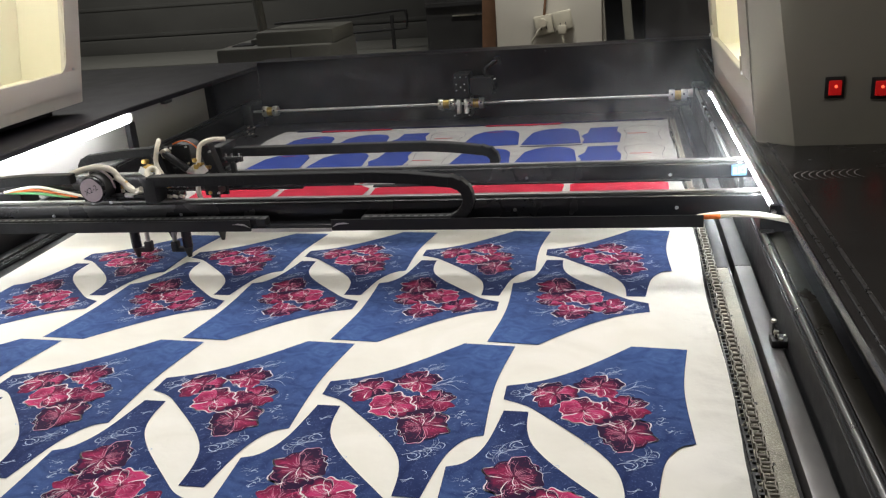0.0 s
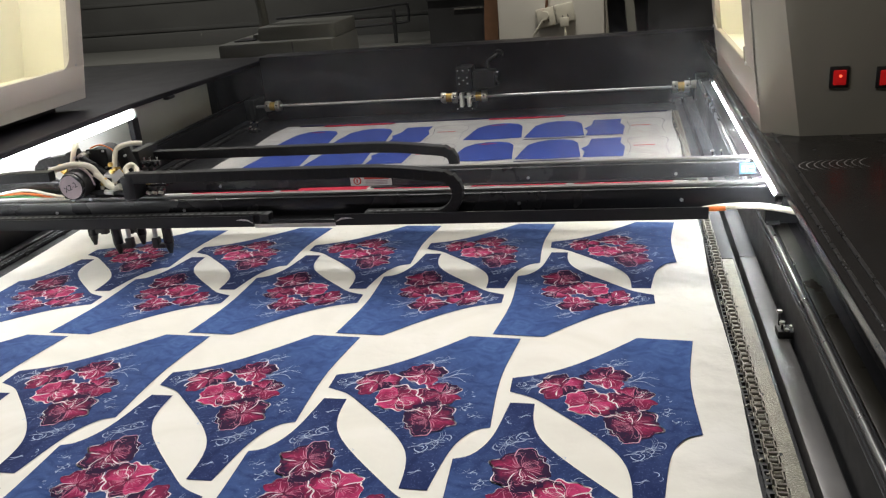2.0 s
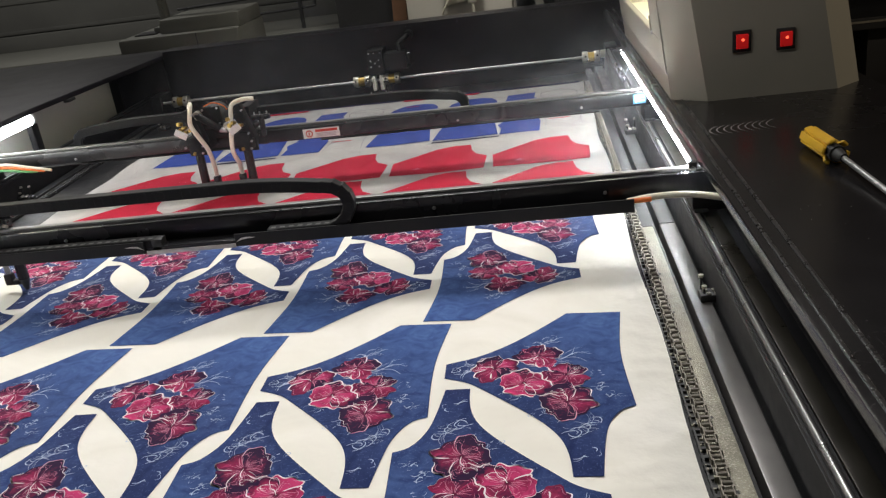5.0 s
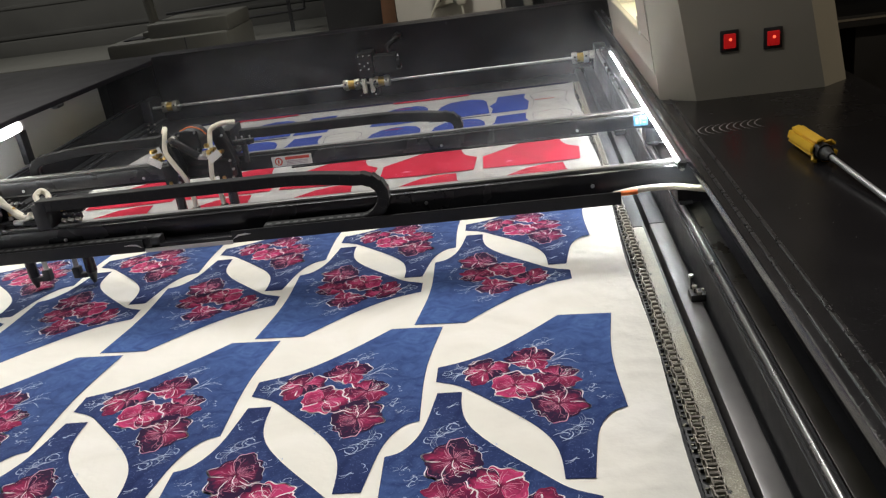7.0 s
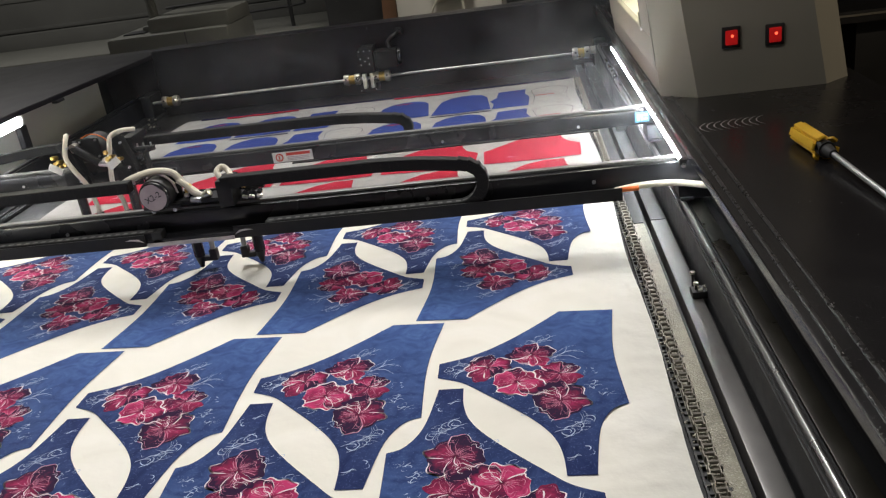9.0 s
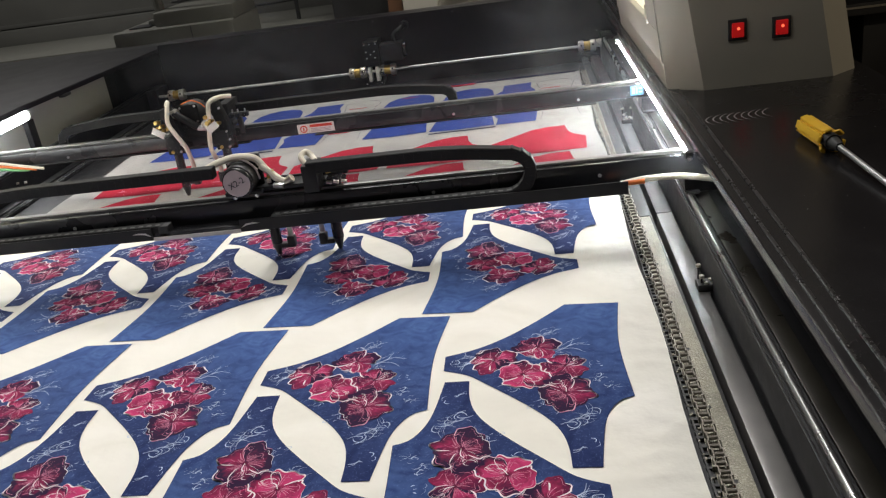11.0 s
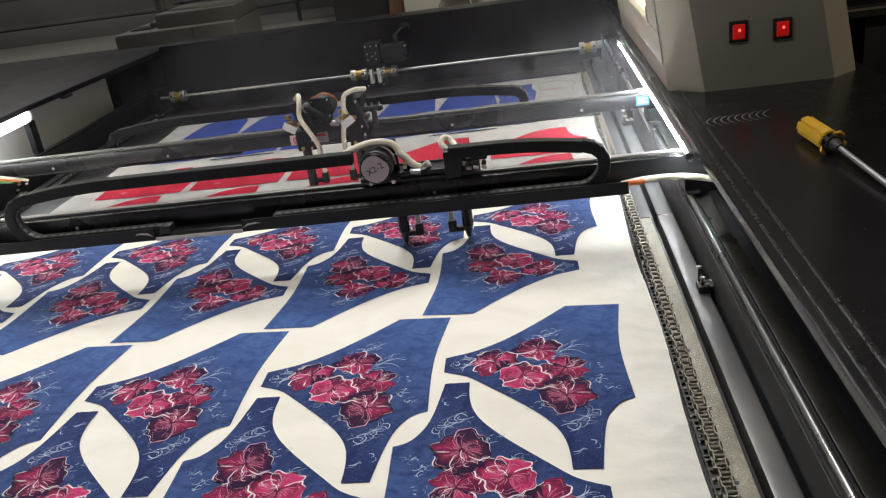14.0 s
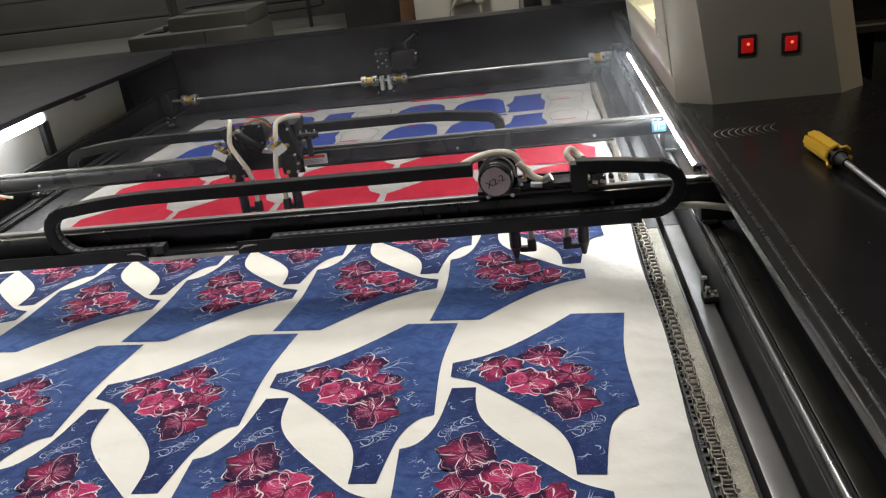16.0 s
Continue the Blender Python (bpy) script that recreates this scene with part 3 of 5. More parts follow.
# ---- the two housings beside the bed ----
def housing(sx, x_in, y0, y1, z0, z1, w, win, mat, label, front_chamfer, switches):
    """A leaning sheet-metal housing with a lit window in the side towards the bed. x_in: that side at its foot."""
    t = thing("machine_housing", label, "housing", (0, 0, z0), "housings")
    k = 0.11 if switches else 0.19

    def lean(bm):
        for v in bm.verts:
            v.co.x = sx * (v.co.x - k * v.co.z)
        return bm

    h = z1 - z0
    a = abs(x_in)
    # shell without the inner side
    bm = bmesh.new()
    c = front_chamfer
    ring = [(a, y1), (a + w, y1), (a + w, y0 + 0.045), (a + w - 0.055, y0), (a + 0.065, y0), (a, y0 + c)]
    lo = [bm.verts.new((x, y, 0)) for x, y in ring]
    hi = [bm.verts.new((x + (0.0 if i in (0, 5) else -0.045 * h if i == 4 else -0.06), y, h)) for i, (x, y) in enumerate(ring)]
    for i in range(5):
        bm.faces.new((lo[i], lo[i + 1], hi[i + 1], hi[i]))
    bm.faces.new(hi)
    bmesh.ops.recalc_face_normals(bm, faces=bm.faces)
    part("shell", lean(bm), mat, t)
    # inner side round the opening
    wy0, wy1, wz0, wz1 = win
    side = bmesh.new()
    ya, yb = y0 + c, y1
    box(side, a, a + 0.012, ya, yb, 0.0, wz0)
    box(side, a, a + 0.012, ya, yb, wz1, h)
    box(side, a, a + 0.012, ya, wy0, wz0, wz1)
    box(side, a, a + 0.012, wy1, yb, wz0, wz1)
    part("inner_side", lean(side), mat, t, "painted inner side with a lit opening")
    door = bmesh.new()
    m = 0.065
    mf = wy0 - y0 - c if switches else m
    for b in ((wy0 - mf, wy1 + m, wz0 - m, wz0), (wy0 - mf, wy1 + m, wz1, wz1 + m), (wy0 - mf, wy0, wz0, wz1), (wy1, wy1 + m, wz0, wz1)):
        box(door, a - (0.003 if switches else 0.006), a - 0.001, b[0], b[1], b[2], b[3], 0.0015)
    # rounded corners of the opening
    for cy, cz, qy, qz in ((wy0, wz0, 1, 1), (wy1, wz0, -1, 1)):
        r = 0.035
        pts = [(cy, cz)] + [(cy + qy * (r - r * math.sin(u)), cz + qz * (r - r * math.cos(u))) for u in (math.pi / 2 * i / 6 for i in range(7))]
        f1 = [door.verts.new((a - 0.006, p[0], p[1])) for p in pts]
        f2 = [door.verts.new((a - 0.001, p[0], p[1])) for p in pts]
        n = len(pts)
        for i in range(n):
            door.faces.new((f1[i], f1[(i + 1) % n], f2[(i + 1) % n], f2[i]))
        door.faces.new(f1)
        door.faces.new(f2[::-1])
    frame_part = part("window_frame", lean(door), mat, t, "rounded window frame")
    sc = C((0, 0, 0), (0, 0.0, 0.003), 0.004, seg=10)
    me = finish(sc, "screw", M_STEEL)
    for yy in (wy0 - m * 0.5, wy1 + m * 0.45):
        o = part("screw", me, None, frame_part)
        zz = wz0 + 0.005
        o.matrix_local = Matrix.Translation((sx * (a - 0.006 - k * zz), yy, zz)) @ Euler((0, radians(-90 * sx), 0)).to_matrix().to_4x4()
    # lining
    dp = 0.16
    for q in ((a + dp, a + dp + 0.005, wy0 - 0.02, wy1 + 0.02, wz0 - 0.02, wz1), (a + 0.0125, a + dp, wy0 - 0.02, wy1 + 0.02, wz0 - 0.03, wz0 - 0.02), (a + 0.0125, a + dp, wy0 - 0.03, wy0 - 0.02, wz0 - 0.02, wz1), (a + 0.0125, a + dp, wy1 + 0.02, wy1 + 0.03, wz0 - 0.02, wz1), (a + 0.0125, a + dp, wy0 - 0.02, wy1 + 0.02, wz1 + 0.001, wz1 + 0.01)):
        part("lining_panel", lean(B(*q)), M_LINER, t, "cream lining lit from inside")
    lamp = C((a + 0.05, wy0 + 0.03, wz1 - 0.03), (a + 0.05, wy1 - 0.03, wz1 - 0.03), 0.012)
    part("lamp_tube", lean(lamp), M_SMALL_LED, t, "warm white lamp tube inside")
    if switches:
        for x, z in ((1.010 - 0.013, 0.112), (1.092 - 0.013, 0.108)):
            sw = part("rocker_switch", B(x - 0.0175, x + 0.0175, y0 - 0.004, y0 + 0.001, z - 0.0205, z + 0.0205, 0.0015), M_PLASTIC, t, "lit red rocker switch in a black bezel")
            part("rocker", B(x - 0.0115, x + 0.0115, y0 - 0.0075, y0 - 0.004, z - 0.014, z + 0.014, 0.002), M_SWITCH_RED, sw)
            part("glow_spot", C((x + 0.001, y0 - 0.0085, z + 0.003), (x + 0.001, y0 - 0.0072, z + 0.003), 0.0028, seg=12), M_SWITCH_GLOW, sw)
    return t


housing(1, 0.868, 1.79, 2.67, DECK, 1.95, 0.367, (1.972, 2.59, 0.118, 0.55), M_POD, "warm grey leaning sheet-metal housing with two red switches on the deck", 0.045, True)
housing(-1, 1.0, 1.30, 2.38, 1.143, 1.95, 0.34, (1.45, 2.30, 0.10, 0.55), M_POD_WHITE, "off-white leaning sheet-metal housing with a lit window", 0.0, False)
plinth = thing("housing_plinth", "black steel plinth under the off-white housing", "plinth", (0, 0, 1.1125))
part("plinth_box", B(-1.36, -1.075, 1.34, 2.33, 0.0, 0.0305, 0.003), M_PANEL, plinth)
part("leg", B(-1.36, -1.305, 1.36, 2.32, -1.1125, 0.0, 0.004), M_BLACK, plinth)


# ---- fabrics ----
def drift(x, y):
    """How the cloth, laid by hand, has drifted from a true grid."""
    u, v = x - 0.5, y - 1.1
    return x - 0.0174 * u * u - 0.0753 * u * v + 0.0059 * v * v, y - 0.0157 * u * u - 0.0052 * u * v - 0.0927 * v * v


def outline_panel():
    """One cut panel of the floral print: corner points, some of them rounded over."""
    pts = [(0.0765, 0.3063), (0.1614, 0.2987), (0.149, 0.20), (0.1465, 0.13), (0.1504, 0.0352), (0.131, 0.027), (0.115, 0.003), (0.105, -0.032), (0.096, -0.1006), (0.0618, -0.0994), (0.060, -0.062), (0.052, -0.028), (0.034, 0.004), (0.003, 0.041), (-0.040, 0.085), (-0.070, 0.113), (-0.1043, 0.1293), (-0.105, 0.1685), (-0.060, 0.184), (-0.016, 0.213), (0.030, 0.256)]
    sharp = {0, 1, 4, 8, 9, 16, 17}
    n, out = len(pts), []
    for i in range(n):
        a, b, c, d = (Vector(pts[(i + k) % n]) for k in (-1, 0, 1, 2))
        if i in sharp:
            a = b + (b - c) * 0.2
        if (i + 1) % n in sharp:
            d = c + (c - b) * 0.2
        for s in range(4):
            t = s / 4
            out.append(0.5 * ((2 * b) + (c - a) * t + (2 * a - 5 * b + 4 * c - d) * t * t + (3 * b - a - 3 * c + d) * t ** 3))
    return out


def flower(cx, cy, r, turn, rnd, lift):
    """A hibiscus in one flat print: five ruffled petals, each with its own wash, pale rims and veins, a dark heart and a curled stamen."""
    bm = bmesh.new()
    tone = bm.loops.layers.float_color.new("tone")

    def paint(k):
        for f in bm.faces:
            if not f.tag:
                f.material_index, f.tag = k, True

    rims = []
    order = list(range(5))
    rnd.shuffle(order)
    for rank, k in enumerate(order):
        a = turn + k * 2 * math.pi / 5 + rnd.uniform(-0.2, 0.2)
        ln, wd = r * rnd.uniform(0.88, 1.22), r * rnd.uniform(0.66, 0.84)
        ca, sa = math.cos(a), math.sin(a)
        ph, lean = rnd.uniform(0, 6), rnd.uniform(-0.15, 0.15) * r
        n, rim = 26, []
        for i in range(n + 1):
            u = -2.5 + 5.0 * i / n
            c = 0.5 + 0.5 * math.cos(u)
            ruffle = 1 + (0.055 * math.sin(3.4 * u + ph) + 0.045 * math.sin(7.3 * u + 2 * ph)) * (0.3 + c)
            x = ln * (0.08 + 0.92 * c) * ruffle
            rim.append((x, wd * math.sin(u) * (0.45 + 0.55 * c) * ruffle + lean * c))
        z = lift + 0.00002 * rank

        def lay(q, k, dz=0.0, ox=0.0, oy=0.0):
            return [bm.verts.new((cx + ox + k * (x * ca - y * sa), cy + oy + k * (x * sa + y * ca), z + dz)) for x, y in q]

        o = r * 0.032
        if rnd.random() < 0.55:
            bm.faces.new(lay(rim, 1.0, -0.00001, o * rnd.uniform(0.3, 1), -o))
            paint(2 if rnd.random() < 0.35 else 1)
        edge, side, base = rnd.choice((-0.6, -0.4, -0.15, 0.25)), rnd.choice((-1, 1)) * rnd.uniform(0.2, 0.6), rnd.choice((0.12, 0.3, 0.5, 0.62, 0.72))
        rings = [lay(rim, f) for f in (0.02, 0.35, 0.68, 1.0)]
        dark = [0.30, base + 0.12, base, base + edge]
        for j in range(3):
            for i in range(n):
                f = bm.faces.new((rings[j][i], rings[j + 1][i], rings[j + 1][i + 1], rings[j][i + 1]))
                for lp, (jj, ii) in zip(f.loops, ((j, i), (j + 1, i), (j + 1, i + 1), (j, i + 1))):
                    v = dark[jj] + side * (ii / n - 0.5) * 2 * (jj / 3)
                    lp[tone] = (v, v, v, 1)
        paint(0)
        rims.append((rim, ca, sa, a, ln))
    for rim, ca, sa, a, ln in rims:
        for v in (-0.42, -0.2, -0.02, 0.2, 0.4):
            if rnd.random() < 0.3:
                continue
            b = a + v
            l2 = ln * rnd.uniform(0.4, 0.85)
            stroke(bm, [(cx + math.cos(b) * r * 0.12, cy + math.sin(b) * r * 0.12), (cx + math.cos(b + 0.12) * l2 * 0.6, cy + math.sin(b + 0.12) * l2 * 0.6), (cx + math.cos(b) * l2, cy + math.sin(b) * l2)], rnd.choice((0.0004, 0.0006, 0.0009)), lift + 0.00011, 3)
        for kk in (0.9, 0.8, 0.66):
            i0 = rnd.randint(2, 16)
            q = rim[i0:i0 + rnd.randint(4, 8)]
            stroke(bm, [(cx + kk * (x * ca - y * sa), cy + kk * (x * sa + y * ca)) for x, y in q], rnd.choice((0.0004, 0.0007)), lift + 0.00011, 2)
        paint(1)
        for _ in range(4):
            if rnd.random() < 0.5:
                i0 = rnd.randint(1, 17)
                q = rim[i0:i0 + rnd.randint(5, 11)]
                if len(q) > 3:
                    stroke(bm, [(cx + x * ca - y * sa, cy + x * sa + y * ca) for x, y in q], rnd.choice((0.0005, 0.0008, 0.0012, 0.0022)), lift + 0.00012, 2)
        paint(2)
    bm.faces.new([bm.verts.new((cx + r * 0.08 * math.cos(u), cy + r * 0.08 * math.sin(u), lift + 0.00013)) for u in (2 * math.pi * i / 10 for i in range(10))])
    paint(3)
    a = turn + 2.2
    stroke(bm, [(cx, cy), (cx + r * 0.3 * math.cos(a), cy + r * 0.3 * math.sin(a)), (cx + r * 0.5 * math.cos(a + 0.3), cy + r * 0.5 * math.sin(a + 0.3))], 0.0014, lift + 0.00014, 4)
    # loose brushwork at one side
    for _ in range(7):
        t0, rr = rnd.uniform(0, 6.3), r * rnd.uniform(0.12, 0.36)
        d = r * rnd.uniform(0.4, 0.85)
        ox, oy = cx + d * math.cos(a + 0.4), cy + d * math.sin(a + 0.4)
        stroke(bm, [(ox + rr * math.cos(t0 + 0.6 * i), oy + 0.6 * rr * math.sin(t0 + 0.6 * i)) for i in range(rnd.randint(3, 6))], rnd.choice((0.0004, 0.0006, 0.0009)), lift + 0.00015, 3)
    paint(2)
    me = finish(bm, "flower", M_PETAL, False)
    for m in (M_PINK, M_RIM, M_CENTRE):
        me.materials.append(m)
    return me


def floral_meshes():
    rnd = random.Random(11)
    o = outline_panel()
    border = finish(flat(bmesh.new(), [p + (p - Vector((0.02, 0.1))).normalized() * 0.0007 for p in o], 0.0001), "outline", M_BORDER, False)
    panel = finish(flat(bmesh.new(), o, 0.0003), "printed_panel", M_BLUE, False)
    line = bmesh.new()
    flowers = ((-0.034, 0.148, 0.031), (0.030, 0.176, 0.030), (0.008, 0.104, 0.034), (0.068, 0.119, 0.029), (0.064, 0.052, 0.037))
    blooms = [flower(x, y, r, 0.4 + i * 1.3, rnd, 0.00047 + 0.00018 * i) for i, (x, y, r) in enumerate(flowers)]
    # drawn scrolls: bunches of thin open arcs, and sprays of bent strokes
    for cx, cy, r, n in ((0.077, -0.010, 0.020, 15), (0.078, -0.062, 0.016, 5), (-0.080, 0.150, 0.014, 9), (0.050, 0.222, 0.014, 8), (0.020, 0.212, 0.012, 6), (0.108, 0.085, 0.012, 8), (-0.014, 0.072, 0.010, 6), (0.030, 0.030, 0.011, 6), (0.058, 0.150, 0.014, 10), (0.112, 0.120, 0.010, 5), (0.128, 0.060, 0.010, 6)):
        for q in range(int(n * 1.1)):
            t0, sgn, w = rnd.uniform(0, 6.3), rnd.choice((-1, 1)), rnd.uniform(0.25, 0.9) * r
            fl, tl = rnd.uniform(0.35, 0.8), rnd.uniform(-0.5, 0.9)
            ox, oy = cx + rnd.uniform(-1.0, 1.0) * r, cy + rnd.uniform(-0.7, 0.7) * r
            pts = []
            for i in range(rnd.randint(4, 7)):
                u, v = w * math.cos(t0 + sgn * 0.55 * i), w * fl * math.sin(t0 + sgn * 0.55 * i)
                pts.append((ox + u * math.cos(tl) - v * math.sin(tl), oy + u * math.sin(tl) + v * math.cos(tl)))
            stroke(line, pts, rnd.choice((0.0004, 0.0006, 0.0009, 0.0013)), 0.00042, 3)
    for cx, cy, a, ln in ((0.085, -0.005, 1.1, 0.03), (0.06, 0.165, 0.7, 0.045), (0.05, 0.16, 0.4, 0.05), (-0.06, 0.155, 2.9, 0.03), (-0.05, 0.148, 3.3, 0.035), (0.03, 0.205, 0.5, 0.035), (0.04, 0.055, 4.4, 0.025)):
        for q in range(3):
            d, bend = a + rnd.uniform(-0.2, 0.2), rnd.uniform(-0.6, 0.6)
            ox, oy = cx + rnd.uniform(-0.004, 0.004), cy + rnd.uniform(-0.004, 0.004)
            stroke(line, [(ox, oy), (ox + ln * 0.35 * math.cos(d), oy + ln * 0.35 * math.sin(d)), (ox + ln * 0.7 * math.cos(d + bend * 0.3), oy + ln * 0.7 * math.sin(d + bend * 0.3)), (ox + ln * math.cos(d + bend), oy + ln * math.sin(d + bend))], rnd.choice((0.0003, 0.0005, 0.0009)), 0.00044, 3)
    return border, panel, finish(line, "line_drawing", M_LINE, False), blooms


def wavy_sheet(x0, x1, y0, y1, z, step, seed, edge, crease=0.0):
    """Thin cloth with soft wrinkles and a slightly wandering edge."""
    nx, ny = int((x1 - x0) / step), int((y1 - y0) / step)
    verts, faces = [], []
    for j in range(ny + 1):
        for i in range(nx + 1):
            u, v = i / nx, j / ny
            y = y0 + (y1 - y0) * v
            e0, e1 = edge(y, seed)
            x = (x0 + e0) * (1 - u) + (x1 + e1) * u
            h = noise.noise((x * 5 + seed, y * 3, 0)) * 0.0004 + noise.noise((x * 16, y * 8 + seed, 3)) * 0.0003
            # short diagonal creases on the loose margin
            fold = min(1.0, max(0.0, (u - 0.905) / 0.04)) * crease
            q = noise.noise((x * 13 + y * 17, y * 7 - x * 5, 9)) + 0.4 * noise.noise((x * 28 - y * 26, x * 9 + y * 11, 4))
            p = noise.noise((x * 9 - y * 13, y * 8 + x * 6, 2))
            h += fold * (0.0038 * max(0.0, 1 - 4.0 * abs(q)) * max(0.0, 0.5 + 1.6 * p) + 0.001 * p - 0.0010)
            verts.append((x, y, z - 0.0004 + min(h, 0.0002 if u < 0.966 else 0.0015)))
    for j in range(ny):
        for i in range(nx):
            a = j * (nx + 1) + i
            faces.append((a, a + 1, a + nx + 2, a + nx + 1))
    me = bpy.data.meshes.new("cloth")
    me.from_pydata(verts, [], faces)
    me.shade_smooth()
    return me


def floral_fabric():
    f = thing("floral_fabric", "cream knit fabric printed with blue floral panels, flat on the bed", "fabric")
    me = wavy_sheet(-0.735, 0.748, 0.55, 1.905, BED, 0.008, 2, lambda y, s: (0.004 * math.sin(y * 9), 0.003 * math.sin(y * 11 + 1)), 1.0)
    me.materials.append(M_WHITE_CLOTH)
    part("cloth", me, None, f, "cream knit cloth with soft wrinkles")
    border, panel, line, blooms = floral_meshes()

    def laid(me, m):
        """A copy of the print that follows the cloth at this place."""
        me, back = me.copy(), m.inverted()
        for v in me.vertices:
            w = m @ v.co
            w.x, w.y = drift(w.x, w.y)
            v.co = back @ w
        return me

    for row in range(2):
        for col in range(5):
            for flip in (0, 1):
                m = pose(0.5395 - 0.27 * col + 0.0094 * row - 0.0045 * flip, 0.983 + 0.6154 * row - 0.0019 * flip, BED + 0.0001, 0, 0, 180 * flip)
                p = part("printed_panel", laid(panel, m), None, f, "blue watercolour panel with crimson hibiscus flowers")
                p.matrix_local = m
                part("outline", laid(border, m), None, p)
                tagged(part("line_drawing", laid(line, m), None, p, "pale blue drawn scrolls"), kind="stuff")
                for me in blooms:
                    part("flower", laid(me, m), None, p)
    return f


floral_fabric()


def sport_fabric():
    f = thing("sport_fabric", "white fabric printed with red and royal blue shirt panels", "fabric")
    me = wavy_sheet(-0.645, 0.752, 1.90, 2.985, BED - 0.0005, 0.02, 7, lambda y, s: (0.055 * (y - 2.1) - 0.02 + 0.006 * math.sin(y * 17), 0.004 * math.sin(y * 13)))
    me.materials.append(M_DIMMED_CLOTH)
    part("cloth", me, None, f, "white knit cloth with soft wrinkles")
    z = BED + 0.0006

    def place(name, shape, mat, places, label):
        me = finish(flat(bmesh.new(), shape, 0.0), name, mat, False)
        for x, y in places:
            o = part(name, me, None, f, label)
            o.location = (x, y, z)
        return me

    red = [(0.004, 0.0), (0.0, 0.105), (0.05, 0.15), (0.11, 0.205), (0.155, 0.222), (0.200, 0.222), (0.205, 0.17), (0.217, 0.135), (0.248, 0.105), (0.243, 0.0), (0.13, -0.006)]
    place("red_panel", red, M_RED_PANEL, [(0.470 - 0.263 * i, 2.104 - 0.237 * j) for j in (0, 1) for i in range(5 - (0 if j else 0)) if not (j == 0 and i > 4)], "bright red shirt panel with a small pale emblem")
    emblem = bmesh.new()
    for k in range(3):
        stroke(emblem, [(-0.014 + 0.004 * k, 0.004 * k), (0, 0.004 * k + 0.001), (0.014 - 0.004 * k, 0.004 * k)], 0.0022, 0.0, 3)
    em = finish(emblem, "emblem", M_PINK, False)
    for j in (0, 1):
        for i in range(5):
            part("emblem", em, None, f).location = (0.470 - 0.263 * i + 0.07, 2.104 - 0.237 * j + 0.035, z + 0.0006)

    wide = [(0.0, 0.0), (0.012, 0.10), (0.022, 0.165), (0.05, 0.205), (0.085, 0.222), (0.125, 0.222), (0.155, 0.205), (0.172, 0.17), (0.178, 0.10), (0.186, 0.005), (0.09, -0.006)]
    slim = [(0.0, 0.0), (0.004, 0.06), (-0.008, 0.10), (0.012, 0.14), (0.018, 0.215), (0.108, 0.222), (0.104, 0.16), (0.118, 0.11), (0.112, 0.0)]
    rows = (2.405, 2.665)
    place("blue_panel", wide, M_ROYAL, [(x, y) for y in rows for x in (-0.545, -0.348, 0.098, 0.292)], "royal blue shirt panel")
    place("blue_panel", slim, M_ROYAL, [(x, y) for y in rows for x in (-0.152, 0.483)], "royal blue sleeve panel")
    place("navy_strip", [(0, 0), (0.19, 0.004), (0.19, 0.014), (0, 0.010)], M_BORDER, [(x, y) for y in (2.377, 2.637) for x in (-0.352, 0.292)], "narrow dark cuff strip")
    place("red_collar", [(0, 0), (0.02, 0.010), (0.045, 0.012), (0.065, 0.004), (0.045, -0.004), (0.02, -0.005)], M_RED_PANEL, [(x + 0.055, y + 0.195) for y in rows for x in (-0.545, 0.098)], "small red collar mark")
    # white panels, drawn with thin dark lines
    ln = bmesh.new()
    for y in rows:
        for x in (-0.030, 0.607):
            stroke(ln, [(x, y), (x + 0.01, y + 0.1), (x + 0.002, y + 0.19), (x + 0.04, y + 0.22), (x + 0.09, y + 0.22), (x + 0.118, y + 0.18), (x + 0.108, y + 0.1), (x + 0.115, y)], 0.0016, 0.0004, 4)
    part("drawn_outline", ln, M_BORDER, f).location = (0, 0, z)
    for x, y in ((-0.02, 2.50), (0.625, 2.52), (0.62, 2.78), (-0.01, 2.79)):
        part("printed_bar", B(0, 0.06, 0, 0.006, 0, 0.0003), M_RED_PANEL, f, "small red printed bar").location = (x, y, z)
    # the frayed far hem: scraps of the next print
    rnd = random.Random(3)

    def scrap(name, a, b, y, w, mat):
        n = 14
        up = [(a + (b - a) * i / n, y + w * rnd.uniform(0.5, 1.0)) for i in range(n + 1)]
        dn = [(a + (b - a) * i / n, y - w * rnd.uniform(0.3, 0.9)) for i in range(n, -1, -1)]
        part(name, plate(bmesh.new(), up + dn, 0.9005, 0.9025), mat, f, "frayed scrap of printed cloth at the hem")

    scrap("hem_scrap", -0.56, 0.74, 2.975, 0.010, M_BORDER)
    scrap("hem_scrap", -0.46, -0.20, 2.957, 0.010, M_RED_PANEL)
    scrap("hem_scrap", 0.14, 0.40, 2.957, 0.011, M_RED_PANEL)


sport_fabric()


# ---- gantries ----
CHAIN_LOW = 1.0125
LINK = 0.0165


def link_mesh():
    """One link: closed outside, with an opening on its inner side through which the cables show."""
    bm = B(-LINK * 0.60, LINK * 0.60, -0.011, 0.011, -0.0105, 0.0105, 0.0012, segments=1)
    for sy in (-1, 1):
        box(bm, -LINK * 0.30, LINK * 0.30, sy * 0.0112 - 0.0003, sy * 0.0112 + 0.0003, -0.007, 0.007)
    n = len(bm.faces)
    box(bm, -LINK * 0.26, LINK * 0.26, -0.008, -0.001, -0.0110, -0.0104)
    bm.faces.ensure_lookup_table()
    for f in bm.faces[n:]:
        f.material_index = 1
    me = finish(bm, "chain_link", M_LINKS)
    me.materials.append(M_CHAIN_CABLE)
    return me


